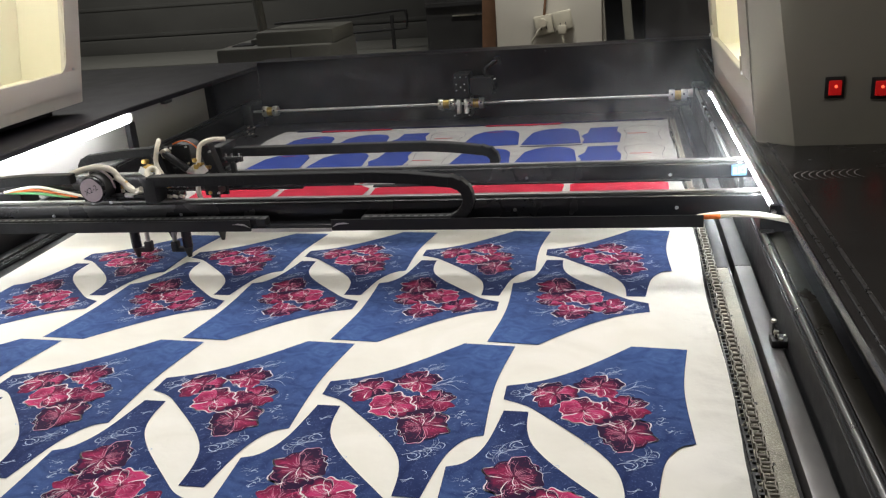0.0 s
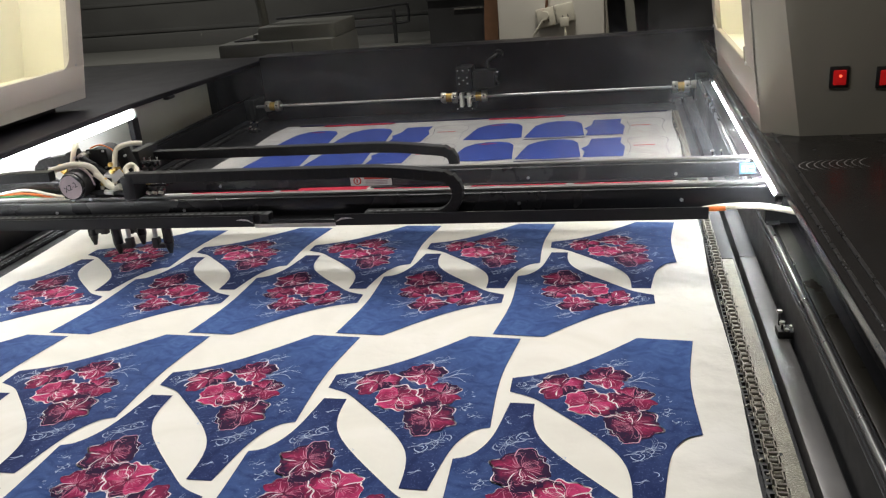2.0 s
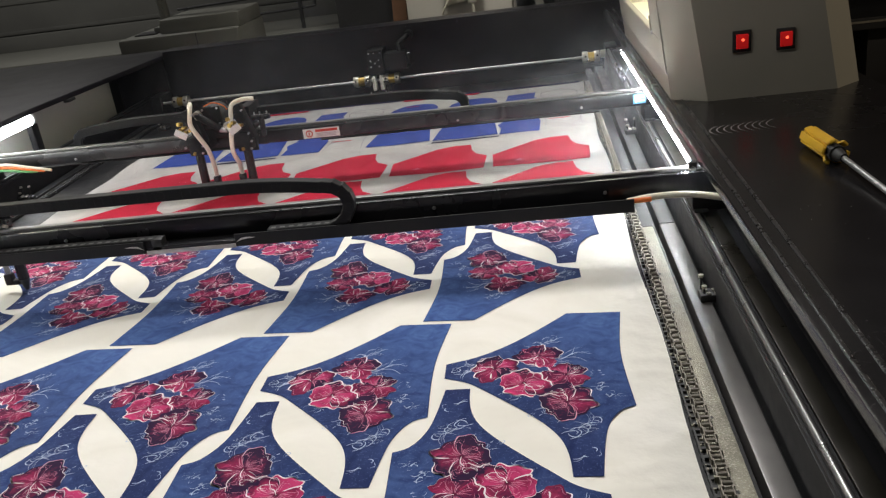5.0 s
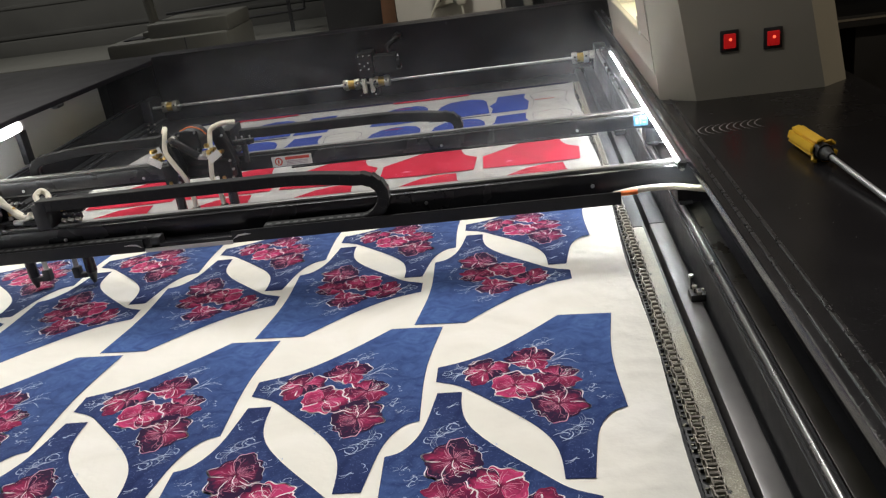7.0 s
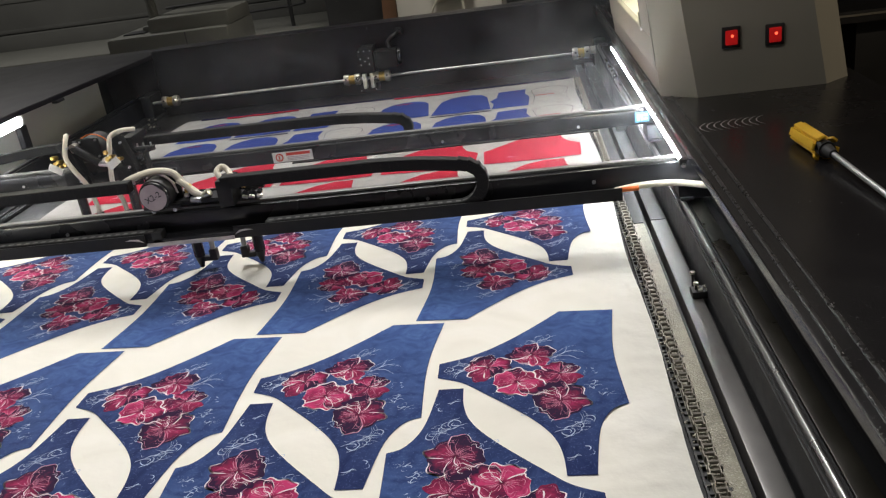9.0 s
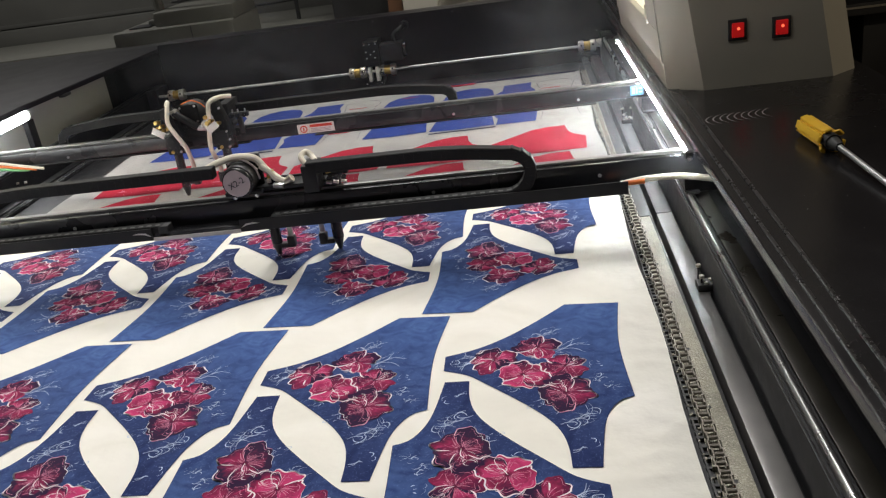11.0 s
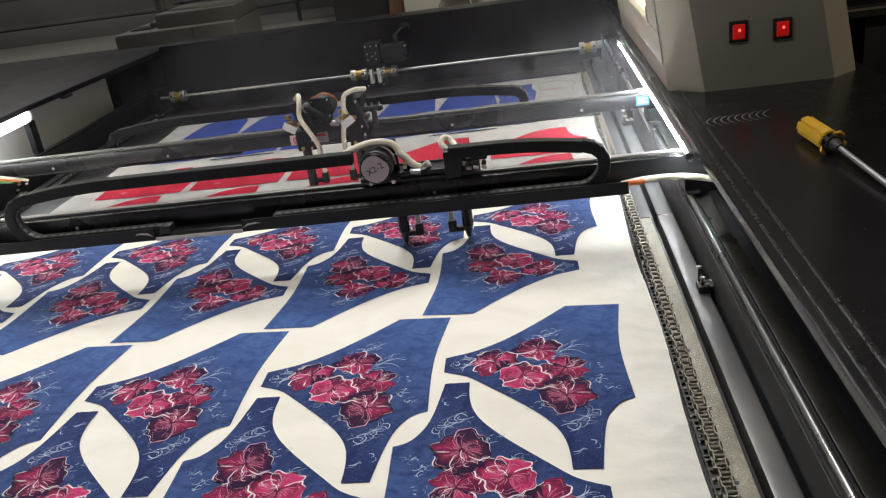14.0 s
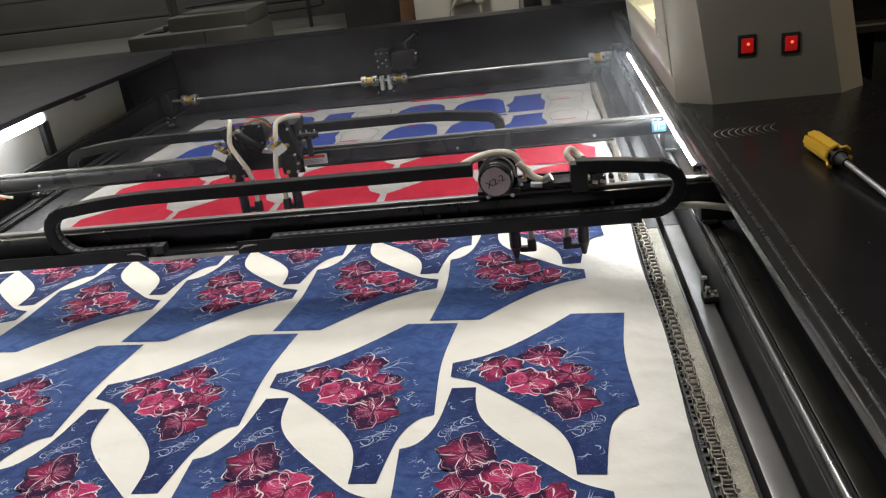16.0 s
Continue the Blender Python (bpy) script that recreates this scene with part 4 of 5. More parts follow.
LINK_MESH = link_mesh()
CHAINS = []


def cable_chain(g, side, reach, y, start, top):
    """A drag chain from the head to its tray, in single links. reach: twice the bend's end less the head's place."""
    a = part("cable_chain", B(min(0, side * 0.02) + side * 0.10, max(0, side * 0.02) + side * 0.10, y - 0.012, y + 0.012, CHAIN_LOW - 0.012, CHAIN_LOW + 0.010, 0.002), M_PLASTIC, g, "black plastic cable drag chain")
    r = (top - CHAIN_LOW) / 2
    run = abs(reach) - 2 * r - start - 0.10 + math.pi * r
    links = []
    for k in range(int(run / LINK)):
        o = part("chain_link", LINK_MESH, None, a)
        links.append((o, (k + 0.5) * LINK))
    CHAINS.append((g, side, reach, y, start, top, links))


def gantry(front):
    """A cross beam on two end carriages. Its own y = 0 is the beam's front face; s points to the side of the heads."""
    s = 1 if front else -1
    label = "black cross beam with twin laser nozzles over " + ("floral fabric" if front else "red blue fabric")
    g = thing("gantry", label, "gantry", group="gantries")

    def yy(a, b):
        return (a, b) if front else (0.04 - b, 0.04 - a)

    b = B(-0.93, 0.93, 0.0, 0.04, 1.006 if front else 1.014, 1.046, 0.003)
    part("beam", b, M_ANODISED, g, "black anodised cross beam")
    part("top_rail", B(-0.90, 0.90, *yy(0.012, 0.026), 1.046, 1.052, 0.002), M_DULL, g, "dull steel linear rail")
    for x0, x1 in ((-0.80, -0.132), (0.040, 0.745)):
        tr = B(x0, x1, *yy(-0.036, -0.0005), 0.998, 1.0005)
        box(tr, x0, x1, *yy(-0.0385, -0.036), 0.998, 1.021)
        part("chain_tray", tr, M_BLACK, g, "black sheet-metal chain tray")
    for x in (-0.915, 0.915):
        part("end_carriage", B(x - 0.07 if x > 0 else x + 0.005, x - 0.005 if x > 0 else x + 0.07, -0.012, 0.055, 0.979, 1.0055 if front else 1.0135, 0.003), M_BLACK, g)
        part("end_shoe", B(x - 0.068 if x > 0 else x + 0.045, x - 0.045 if x > 0 else x + 0.068, -0.02, 0.06, 0.9785, 0.984, 0.001), M_PLASTIC, g)
    screws(g, [(x, 0.0, 1.024) for x in (0.40, 0.70, -0.3, -0.6)], (0, -1, 0), 0.0034)
    if front:
        part("beam_lip", B(-0.1315, 0.0395, -0.034, -0.0005, 1.0005, 1.009, 0.001), M_ANODISED, g)
        part("wear_strip", B(-0.131, 0.039, -0.0375, -0.0345, 0.9955, 1.003, 0.001), M_STRIP, g, "pale bare aluminium strip under the beam")
        for x, sx in ((-0.1335, -1), (0.0415, 1)):
            sl = [(0, 0), (sx * 0.012, 0.0045), (sx * 0.026, 0.006), (sx * 0.036, 0.0065), (sx * 0.024, 0.0088), (sx * 0.010, 0.0075)]
            o = part("tray_tab", plate(bmesh.new(), sl if sx > 0 else sl[::-1], 0, 0.0006), M_STRIP, g, "small bare metal tab at the tray's end")
            o.matrix_local = pose(x, -0.0388, 1.006, 90, 0, 0)
        part("ribbon_cable", T([(0.735, -0.018, 1.010), (0.78, -0.020, 1.016), (0.84, -0.018, 1.014), (0.90, -0.012, 1.000)], 0.0058), M_HOSE, g, "cream cable loom at the beam's end")
        part("orange_wire", T([(0.715, -0.022, 1.008), (0.74, -0.024, 1.0125), (0.775, -0.026, 1.014)], 0.0045), M_ORANGE, g, "orange wires")
    else:
        for n, (mat, nm) in enumerate(((M_HOSE, "cream_cable"), (M_ORANGE, "orange_wire"), (M_GREEN, "green_wire"))):
            part(nm, T([(-0.66 - 0.02 * n, -0.024, 1.008), (-0.72, -0.026, 1.022 - 0.006 * n), (-0.79, -0.024, 1.034 - 0.008 * n), (-0.88, -0.02, 1.020)], 0.0036), mat, g)
        pl = part("label_plate", B(0.822, 0.852, -0.003, 0.0, 1.020, 1.042, 0.001), M_SENSOR, g, "pale blue maker's plate")
        for x0, x1, z0, z1 in ((0.826, 0.832, 1.024, 1.038), (0.835, 0.838, 1.024, 1.038), (0.841, 0.849, 1.034, 1.037), (0.841, 0.849, 1.026, 1.029)):
            part("label_bar", B(x0, x1, -0.0036, -0.0029, z0, z1), M_CLEAR, pl)
        st = part("warning_label", B(0.010, 0.103, -0.0015, 0.0, 1.0165, 1.040), M_WHITE, g, "white warning label with a red disc and bar")
        part("warning_disc", C((0.026, -0.0022, 1.028), (0.026, -0.0014, 1.028), 0.0092, seg=18), M_WARN_RED, st)
        part("warning_inner", C((0.026, -0.0028, 1.028), (0.026, -0.0020, 1.028), 0.0062, seg=18), M_WHITE, st)
        part("warning_hand", B(0.0242, 0.0278, -0.0034, -0.0026, 1.024, 1.032), M_WARN_RED, st)
        part("warning_bar", B(0.042, 0.098, -0.0022, -0.0014, 1.031, 1.0375), M_WARN_RED, st)
        for k in range(3):
            part("text_bar", B(0.044, 0.094, -0.0022, -0.0014, 1.0195 + 0.0034 * k, 1.021 + 0.0034 * k), M_STICKER, st)
    cy = -0.022 if front else 0.062
    cable_chain(g, 1, 1.03 if front else 1.02, cy, 0.055, 1.103 if front else 1.087)
    cable_chain(g, -1, 1.20 if front else 1.04, cy, 0.12 if front else 0.045, 1.112 if front else 1.092)
    return g


def nozzle(h, x, y, side):
    n = part("nozzle", C((x, y, 0.928), (x, y, 1.045), 0.0108, seg=20), M_ANODISED, h, "black tapered laser nozzle")
    part("cone", C((x, y, 0.9035), (x, y, 0.9285), 0.004, 0.0108, seg=20), M_PLASTIC, n)
    part("collar", C((x, y, 0.972), (x, y, 0.984), 0.0125, seg=20, bevel=0.001), M_PLASTIC, n)
    # air elbow and its clear hose
    ex = x + side * 0.030
    part("elbow", B(ex - 0.008, ex + 0.008, y - 0.008, y + 0.008, 0.917, 0.941, 0.003), M_PLASTIC, n)
    part("elbow_arm", B(min(x + side * 0.008, ex), max(x + side * 0.008, ex), y - 0.006, y + 0.006, 0.9165, 0.927, 0.002), M_PLASTIC, n)
    return ex


def front_head(g):
    h = part("laser_head", B(-0.085, 0.085, 0.005, 0.052, 1.058, 1.066, 0.002), M_BLACK, g, "black twin laser head with a stepper motor and hoses")
    y = 0.063
    part("back_plate", B(-0.085, 0.085, 0.050, 0.056, 1.008, 1.07, 0.002), M_BLACK, h)
    for x, sd in ((-0.0625, 1), (0.0625, -1)):
        ex = nozzle(h, x, y + 0.006, sd)
        part("air_hose", T([(ex, y + 0.006, 0.939), (ex, y + 0.006, 0.99), (ex + 0.004 * sd, y + 0.006, 1.055)], 0.0052), M_CLEAR, h)
    # motor, its round cap towards the front
    mx, mz = -0.082, 1.086
    m = part("motor", B(mx - 0.031, mx + 0.036, 0.026, 0.034, mz - 0.034, mz + 0.039, 0.003), M_LINKS, h, "black stepper motor with a marked sticker")
    part("motor_body", C((mx, 0.024, mz), (mx, -0.014, mz), 0.0305, seg=32, bevel=0.003), M_PLASTIC, m)
    part("motor_cap", C((mx, -0.014, mz), (mx, -0.021, mz), 0.0285, seg=32, bevel=0.003), M_ANODISED, m)
    st = [(0.0255 * math.cos(a) * (0.86 if 0.6 < a < 2.0 else 1), 0.0255 * math.sin(a) * (0.93 if a < 1.2 else 1), 0) for a in (2 * math.pi * i / 18 for i in range(18))]
    o = part("sticker", plate(bmesh.new(), st, 0, 0.0006), M_STICKER, m, "lilac grey sticker marked X2-2")
    o.matrix_local = pose(mx, -0.0211, mz, 90, 0, 0)
    tx = bpy.data.curves.new("marking", "FONT")
    tx.body, tx.size, tx.align_x, tx.align_y, tx.extrude = "X2-2", 0.0165, "CENTER", "CENTER", 0.0001
    tx.materials.append(M_INK)
    o = new("marking", tx)
    o.parent = m
    o.matrix_local = pose(mx, -0.0222, mz, 90, 0, 0) @ pose(0, 0, 0, 0, 0, 24)
    screws(m, [(mx - 0.016, 0.0, mz - 0.033), (mx + 0.026, 0.0, mz - 0.033)], (0, -1, 0), 0.004)
    part("motor_foot", B(mx - 0.034, mx + 0.040, -0.004, 0.03, 1.056, 1.064, 0.002), M_BLACK, h)
    part("motor_wire", T([(mx - 0.02, 0.012, mz + 0.028), (mx + 0.005, 0.008, mz + 0.036), (mx + 0.028, 0.008, mz + 0.02), (mx + 0.034, 0.012, mz - 0.005)], 0.002, seg=8), M_STICKER, h)
    part("motor_wire", T([(mx - 0.018, 0.02, mz + 0.030), (mx + 0.010, 0.016, mz + 0.032), (mx + 0.032, 0.014, mz + 0.012)], 0.0018, seg=8), M_HOSE, h)
    part("air_hose", T([(mx - 0.075, -0.016, 1.103), (mx - 0.045, -0.004, 1.119), (mx - 0.005, 0.008, 1.127), (mx + 0.03, 0.015, 1.120), (mx + 0.046, 0.02, 1.095), (mx + 0.066, 0.028, 1.070)], 0.0066), M_HOSE, h, "cream hose over the motor")
    part("fitting", C((mx + 0.060, 0.026, 1.076), (mx + 0.072, 0.032, 1.063), 0.006), M_ALU, h)
    part("fitting_body", B(mx + 0.044, mx + 0.078, 0.018, 0.036, 1.064, 1.076, 0.002), M_ANODISED, h)
    for i, (dx, dz) in enumerate(((0.050, 1.082), (0.056, 1.090), (0.048, 1.073))):
        part("valve", B(mx + dx - 0.004, mx + dx + 0.004, 0.014, 0.022, dz - 0.004, dz + 0.004, 0.0015), M_BRASS if i < 2 else M_ALU, h)
    part("valve_body", C((mx + 0.078, 0.016, 1.066), (mx + 0.094, 0.014, 1.076), 0.0075, seg=14, bevel=0.001), M_ALU, h, "bright aluminium air valve")
    part("valve_cap", C((mx + 0.058, 0.008, 1.066), (mx + 0.078, 0.006, 1.064), 0.0055, seg=12, bevel=0.001), M_STEEL, h)
    part("hose_wrap", T([(mx + 0.038, 0.014, 1.105), (mx + 0.052, 0.016, 1.092), (mx + 0.062, 0.016, 1.078), (mx + 0.082, 0.016, 1.068)], 0.0062), M_HOSE, h, "cream hose down to the valve")
    # chain bracket and mirror mount at the other end
    part("chain_bracket", B(0.044, 0.072, -0.034, 0.02, 1.058, 1.108, 0.003), M_BLACK, h)
    part("hose_loop", T([(0.050, -0.010, 1.104), (0.040, 0.0, 1.116), (0.047, 0.012, 1.122), (0.058, 0.010, 1.114), (0.066, -0.004, 1.108)], 0.0055), M_HOSE, h, "cream hose loop")
    part("mirror_mount", B(0.078, 0.104, 0.004, 0.03, 1.056, 1.072, 0.002), M_PLASTIC, h)
    part("mirror_arm", B(0.070, 0.118, 0.010, 0.022, 1.074, 1.080, 0.0015), M_ANODISED, h)
    for dx in (0.084, 0.097, 0.112):
        part("knob", C((dx, 0.006, 1.071), (dx, -0.003, 1.071), 0.0045, seg=12), M_ANODISED, h)
        part("screw", C((dx, 0.012, 1.080), (dx, 0.012, 1.092), 0.0026, seg=8), M_STEEL, h)
        part("spring", C((dx - 0.004, -0.005, 1.066), (dx + 0.005, -0.006, 1.064), 0.0034, seg=10), M_ALU, h)
    part("brass_nut", B(0.080, 0.090, -0.004, 0.006, 1.082, 1.089, 0.002), M_BRASS, h)
    return h


def rear_head(g):
    h = part("laser_head", B(-0.075, 0.085, -0.020, 0.030, 1.058, 1.066, 0.002), M_BLACK, g, "black twin laser head with cream hoses and white tags")
    part("front_plate", B(-0.078, 0.085, -0.024, -0.018, 1.046, 1.072, 0.002), M_LINKS, h)
    for x in (-0.0625, 0.0625):
        part("slide_plate", B(x - 0.018, x + 0.022, -0.024, -0.018, 1.006, 1.0455, 0.002), M_LINKS, h)
    y = -0.045
    for i, x in enumerate((-0.0625, 0.0625)):
        n = part("nozzle", C((x, y, 0.928), (x, y, 1.03), 0.0108, seg=20), M_ANODISED, h, "black tapered laser nozzle")
        part("cone", C((x, y, 0.9035), (x, y, 0.9285), 0.004, 0.0108, seg=20), M_PLASTIC, n)
        part("focus_block", B(x - 0.017, x + 0.017, y - 0.016, y + 0.022, 1.015, 1.062, 0.004), M_LINKS, n)
        arm = B(-0.013, 0.013, -0.012, 0.016, -0.045, 0.045, 0.004)
        bmesh.ops.transform(arm, matrix=Matrix.Translation((x + 0.004, y + 0.004, 1.085)) @ Euler((0, radians(-16), 0)).to_matrix().to_4x4(), verts=arm.verts)
        part("mirror_arm", arm, M_LINKS, n)
        part("brass_screw", C((x - 0.004, y - 0.018, 1.022), (x - 0.004, y - 0.013, 1.022), 0.0045, seg=10), M_BRASS, n)
        for dx, dz, rr in ((-0.022, 1.098, 0.0052), (-0.012, 1.088, 0.0046), (-0.020, 1.083, 0.0058), (-0.008, 1.078, 0.0042), (0.004, 1.081, 0.0046)):
            part("hose_valve", C((x + dx, y - 0.012, dz), (x + dx - 0.003, y - 0.028, dz + 0.003), rr, seg=10, bevel=0.0008), M_BRASS, n, "small brass valve")
        part("hose_fitting", C((x - 0.030, y - 0.018, 1.076), (x - 0.016, y - 0.020, 1.080), 0.006, seg=12), M_ALU, n)
        for dx, dz in ((0.012, 1.118), (0.018, 1.060), (0.022, 1.040), (0.018, 1.022)):
            part("bolt", C((x + dx, y - 0.016, dz), (x + dx, y - 0.022, dz), 0.0026, seg=8), M_STEEL, n)
        tag = B(-0.016, 0.016, -0.0008, 0.0008, -0.0085, 0.0085, 0.0006)
        bmesh.ops.transform(tag, matrix=Matrix.Translation((x - 0.022 + (0.012 if i else 0), y - 0.030, 1.076)) @ Euler((0, radians(32 if i == 0 else -32), 0)).to_matrix().to_4x4(), verts=tag.verts)
        part("tag", tag, M_WHITE, n, "small white cable tag")
        if i == 0:
            pts = [(x - 0.012, y + 0.03, 1.128), (x + 0.002, y + 0.01, 1.140), (x + 0.006, y - 0.012, 1.125), (x + 0.004, y - 0.022, 1.095), (x + 0.020, y - 0.028, 1.065), (x + 0.033, y - 0.02, 1.03), (x + 0.034, y - 0.006, 0.985), (x + 0.032, y, 0.955)]
        else:
            pts = [(x + 0.030, y + 0.03, 1.134), (x + 0.008, y + 0.012, 1.138), (x - 0.014, y - 0.004, 1.130), (x - 0.018, y - 0.018, 1.10), (x - 0.024, y - 0.024, 1.06), (x - 0.030, y - 0.02, 1.02), (x - 0.026, y - 0.006, 0.985), (x - 0.026, y, 0.955)]
        part("air_hose", T(pts, 0.0055), M_HOSE, h, "cream air hose")
        part("elbow", B(pts[-1][0] - 0.008, pts[-1][0] + 0.008, y - 0.008, y + 0.008, 0.930, 0.956, 0.003), M_PLASTIC, n)
        part("elbow_arm", B(min(x, pts[-1][0]), max(x, pts[-1][0]), y - 0.005, y + 0.005, 0.932, 0.942, 0.002), M_PLASTIC, n)
    m = part("motor", C((-0.018, -0.028, 1.100), (-0.018, 0.032, 1.100), 0.0295, seg=28, bevel=0.003), M_PLASTIC, h, "black stepper motor")
    part("motor_flange", B(-0.042, 0.010, -0.034, -0.028, 1.078, 1.128, 0.004), M_LINKS, m)
    part("pulley", C((-0.046, -0.050, 1.112), (-0.046, -0.034, 1.112), 0.0105, seg=18, bevel=0.001), M_ALU, m)
    part("pulley_hub", C((-0.046, -0.053, 1.112), (-0.046, -0.050, 1.112), 0.004, seg=12), M_INK, m)
    part("tension_rod", C((-0.042, -0.050, 1.112), (0.008, -0.050, 1.074), 0.0085, seg=14, bevel=0.001), M_LINKS, h)
    part("rod_end", C((0.006, -0.050, 1.073), (0.026, -0.050, 1.070), 0.0068, seg=12, bevel=0.001), M_STEEL, h, "bright steel rod end")
    part("rod_nut", C((0.020, -0.052, 1.078), (0.030, -0.052, 1.082), 0.0058, seg=6), M_ALU, h)
    for x, z in ((-0.034, 1.122), (0.004, 1.124), (0.004, 1.086)):
        part("bolt", C((x, -0.034, z), (x, -0.038, z), 0.0026, seg=8), M_STEEL, m)
    part("motor_wire", T([(-0.03, -0.03, 1.130), (-0.005, -0.03, 1.137), (0.016, -0.026, 1.128), (0.024, -0.02, 1.115)], 0.0016, seg=8), M_ORANGE, h)
    part("sensor_arm", B(0.078, 0.125, -0.016, -0.004, 1.080, 1.092, 0.002), M_PLASTIC, h)
    part("sensor_post", B(0.098, 0.110, -0.022, -0.012, 1.040, 1.082, 0.002), M_PLASTIC, h)
    for dx in (0.086, 0.100, 0.118):
        part("knob", C((dx, -0.018, 1.086), (dx, -0.026, 1.086), 0.005, seg=12), M_ANODISED, h)
        part("screw", C((dx, -0.010, 1.092), (dx, -0.010, 1.099), 0.0022, seg=8), M_STEEL, h)
    part("chain_bracket", B(0.050, 0.075, -0.010, 0.074, 1.064, 1.115, 0.003), M_BLACK, h)
    part("chain_bracket", B(-0.062, -0.045, 0.0, 0.074, 1.064, 1.112, 0.003), M_BLACK, h)
    return h


GANTRY_FRONT, GANTRY_REAR = gantry(True), gantry(False)
HEAD_FRONT, HEAD_REAR = front_head(GANTRY_FRONT), rear_head(GANTRY_REAR)


# ---- smoke from the cut ----
def smoke_material(name, density):
    """Thin smoke: mostly clear, scattering a little light where its threads are dense."""
    m = bpy.data.materials.new(name)
    m.use_nodes = True
    t = m.node_tree
    t.nodes.clear()

    def node(kind, **v):
        n = t.nodes.new(kind)
        for k, x in v.items():
            n.inputs[k].default_value = x
        return n

    def sums(op, a, b):
        n = t.nodes.new("ShaderNodeMath")
        n.operation = op
        for k, x in enumerate((a, b)):
            if isinstance(x, (int, float)):
                n.inputs[k].default_value = x
            else:
                t.links.new(x, n.inputs[k])
        return n.outputs[0]

    co = t.nodes.new("ShaderNodeTexCoord")
    xyz = t.nodes.new("ShaderNodeSeparateXYZ")
    t.links.new(co.outputs["Generated"], xyz.inputs[0])
    fall = 1.0
    for axis in ("X", "Z"):
        c = xyz.outputs[axis]
        hump = sums("MULTIPLY", sums("MULTIPLY", c, sums("SUBTRACT", 1.0, c)), 4.0)
        fall = sums("MULTIPLY", sums("MULTIPLY", hump, hump), fall)
    n = node("ShaderNodeTexNoise", Scale=7.0, Detail=6.0, Distortion=1.6)
    t.links.new(co.outputs["Object"], n.inputs["Vector"])
    r = node("ShaderNodeMapRange", **{"From Min": 0.36, "From Max": 0.74, "To Min": 0.15, "To Max": 1.0})
    t.links.new(n.outputs["Fac"], r.inputs["Value"])
    dens = sums("MULTIPLY", sums("MULTIPLY", fall, r.outputs["Result"]), density)
    clear = t.nodes.new("ShaderNodeBsdfTransparent")
    haze = node("ShaderNodeBsdfDiffuse", Color=(0.80, 0.83, 0.88, 1))
    back = node("ShaderNodeBsdfTranslucent", Color=(0.80, 0.83, 0.88, 1))
    both, mix, out = t.nodes.new("ShaderNodeAddShader"), t.nodes.new("ShaderNodeMixShader"), t.nodes.new("ShaderNodeOutputMaterial")
    t.links.new(haze.outputs[0], both.inputs[0])
    t.links.new(back.outputs[0], both.inputs[1])
    t.links.new(dens, mix.inputs[0])
    t.links.new(clear.outputs[0], mix.inputs[1])
    t.links.new(both.outputs[0], mix.inputs[2])
    t.links.new(mix.outputs[0], out.inputs[0])
    return m


M_SMOKE = smoke_material("thin_smoke", 0.085)
M_SMOKE_FAINT = smoke_material("faint_smoke", 0.036)
SMOKE = []


def smoke_wisp(x, y, z, w, h, turn, seed):
    """A curved veil of smoke; it drifts as one piece."""
    nx, nz = 14, 8
    verts = [(w * (i / nx - 0.5), 0.05 * noise.noise((i * 0.35 + seed, k * 0.4, 1.0)) + 0.03 * math.sin(3 * i / nx + seed), h * (k / nz - 0.5)) for k in range(nz + 1) for i in range(nx + 1)]
    faces = [(k * (nx + 1) + i, k * (nx + 1) + i + 1, (k + 1) * (nx + 1) + i + 1, (k + 1) * (nx + 1) + i) for k in range(nz) for i in range(nx)]
    me = bpy.data.meshes.new("smoke_wisp")
    me.from_pydata(verts, [], faces)
    me.shade_smooth()
    me.materials.append(M_SMOKE if w < 0.7 else M_SMOKE_FAINT)
    o = tagged(new("smoke_wisp", me), "thin pale grey smoke drifting over the bed", "smoke", "smoke from the cut", "stuff")
    o.matrix_world = pose(x, y, z, 0, 0, turn)
    SMOKE.append((o, x, y, z, turn, seed))


for row in ((0.68, 2.30, 1.02, 0.62, 0.34, 12, 1.0), (0.74, 2.62, 1.07, 0.50, 0.40, -18, 2.3), (0.64, 1.93, 1.00, 0.60, 0.30, 25, 3.9), (0.72, 3.04, 1.14, 0.80, 0.46, 4, 5.2), (0.05, 2.45, 1.06, 1.5, 0.36, -5, 6.8), (-0.40, 2.85, 1.12, 1.2, 0.46, 8, 8.1), (0.25, 1.72, 1.10, 1.5, 0.36, 6, 9.4), (0.74, 1.66, 1.02, 0.5, 0.30, -12, 11.0)):
    smoke_wisp(*row)


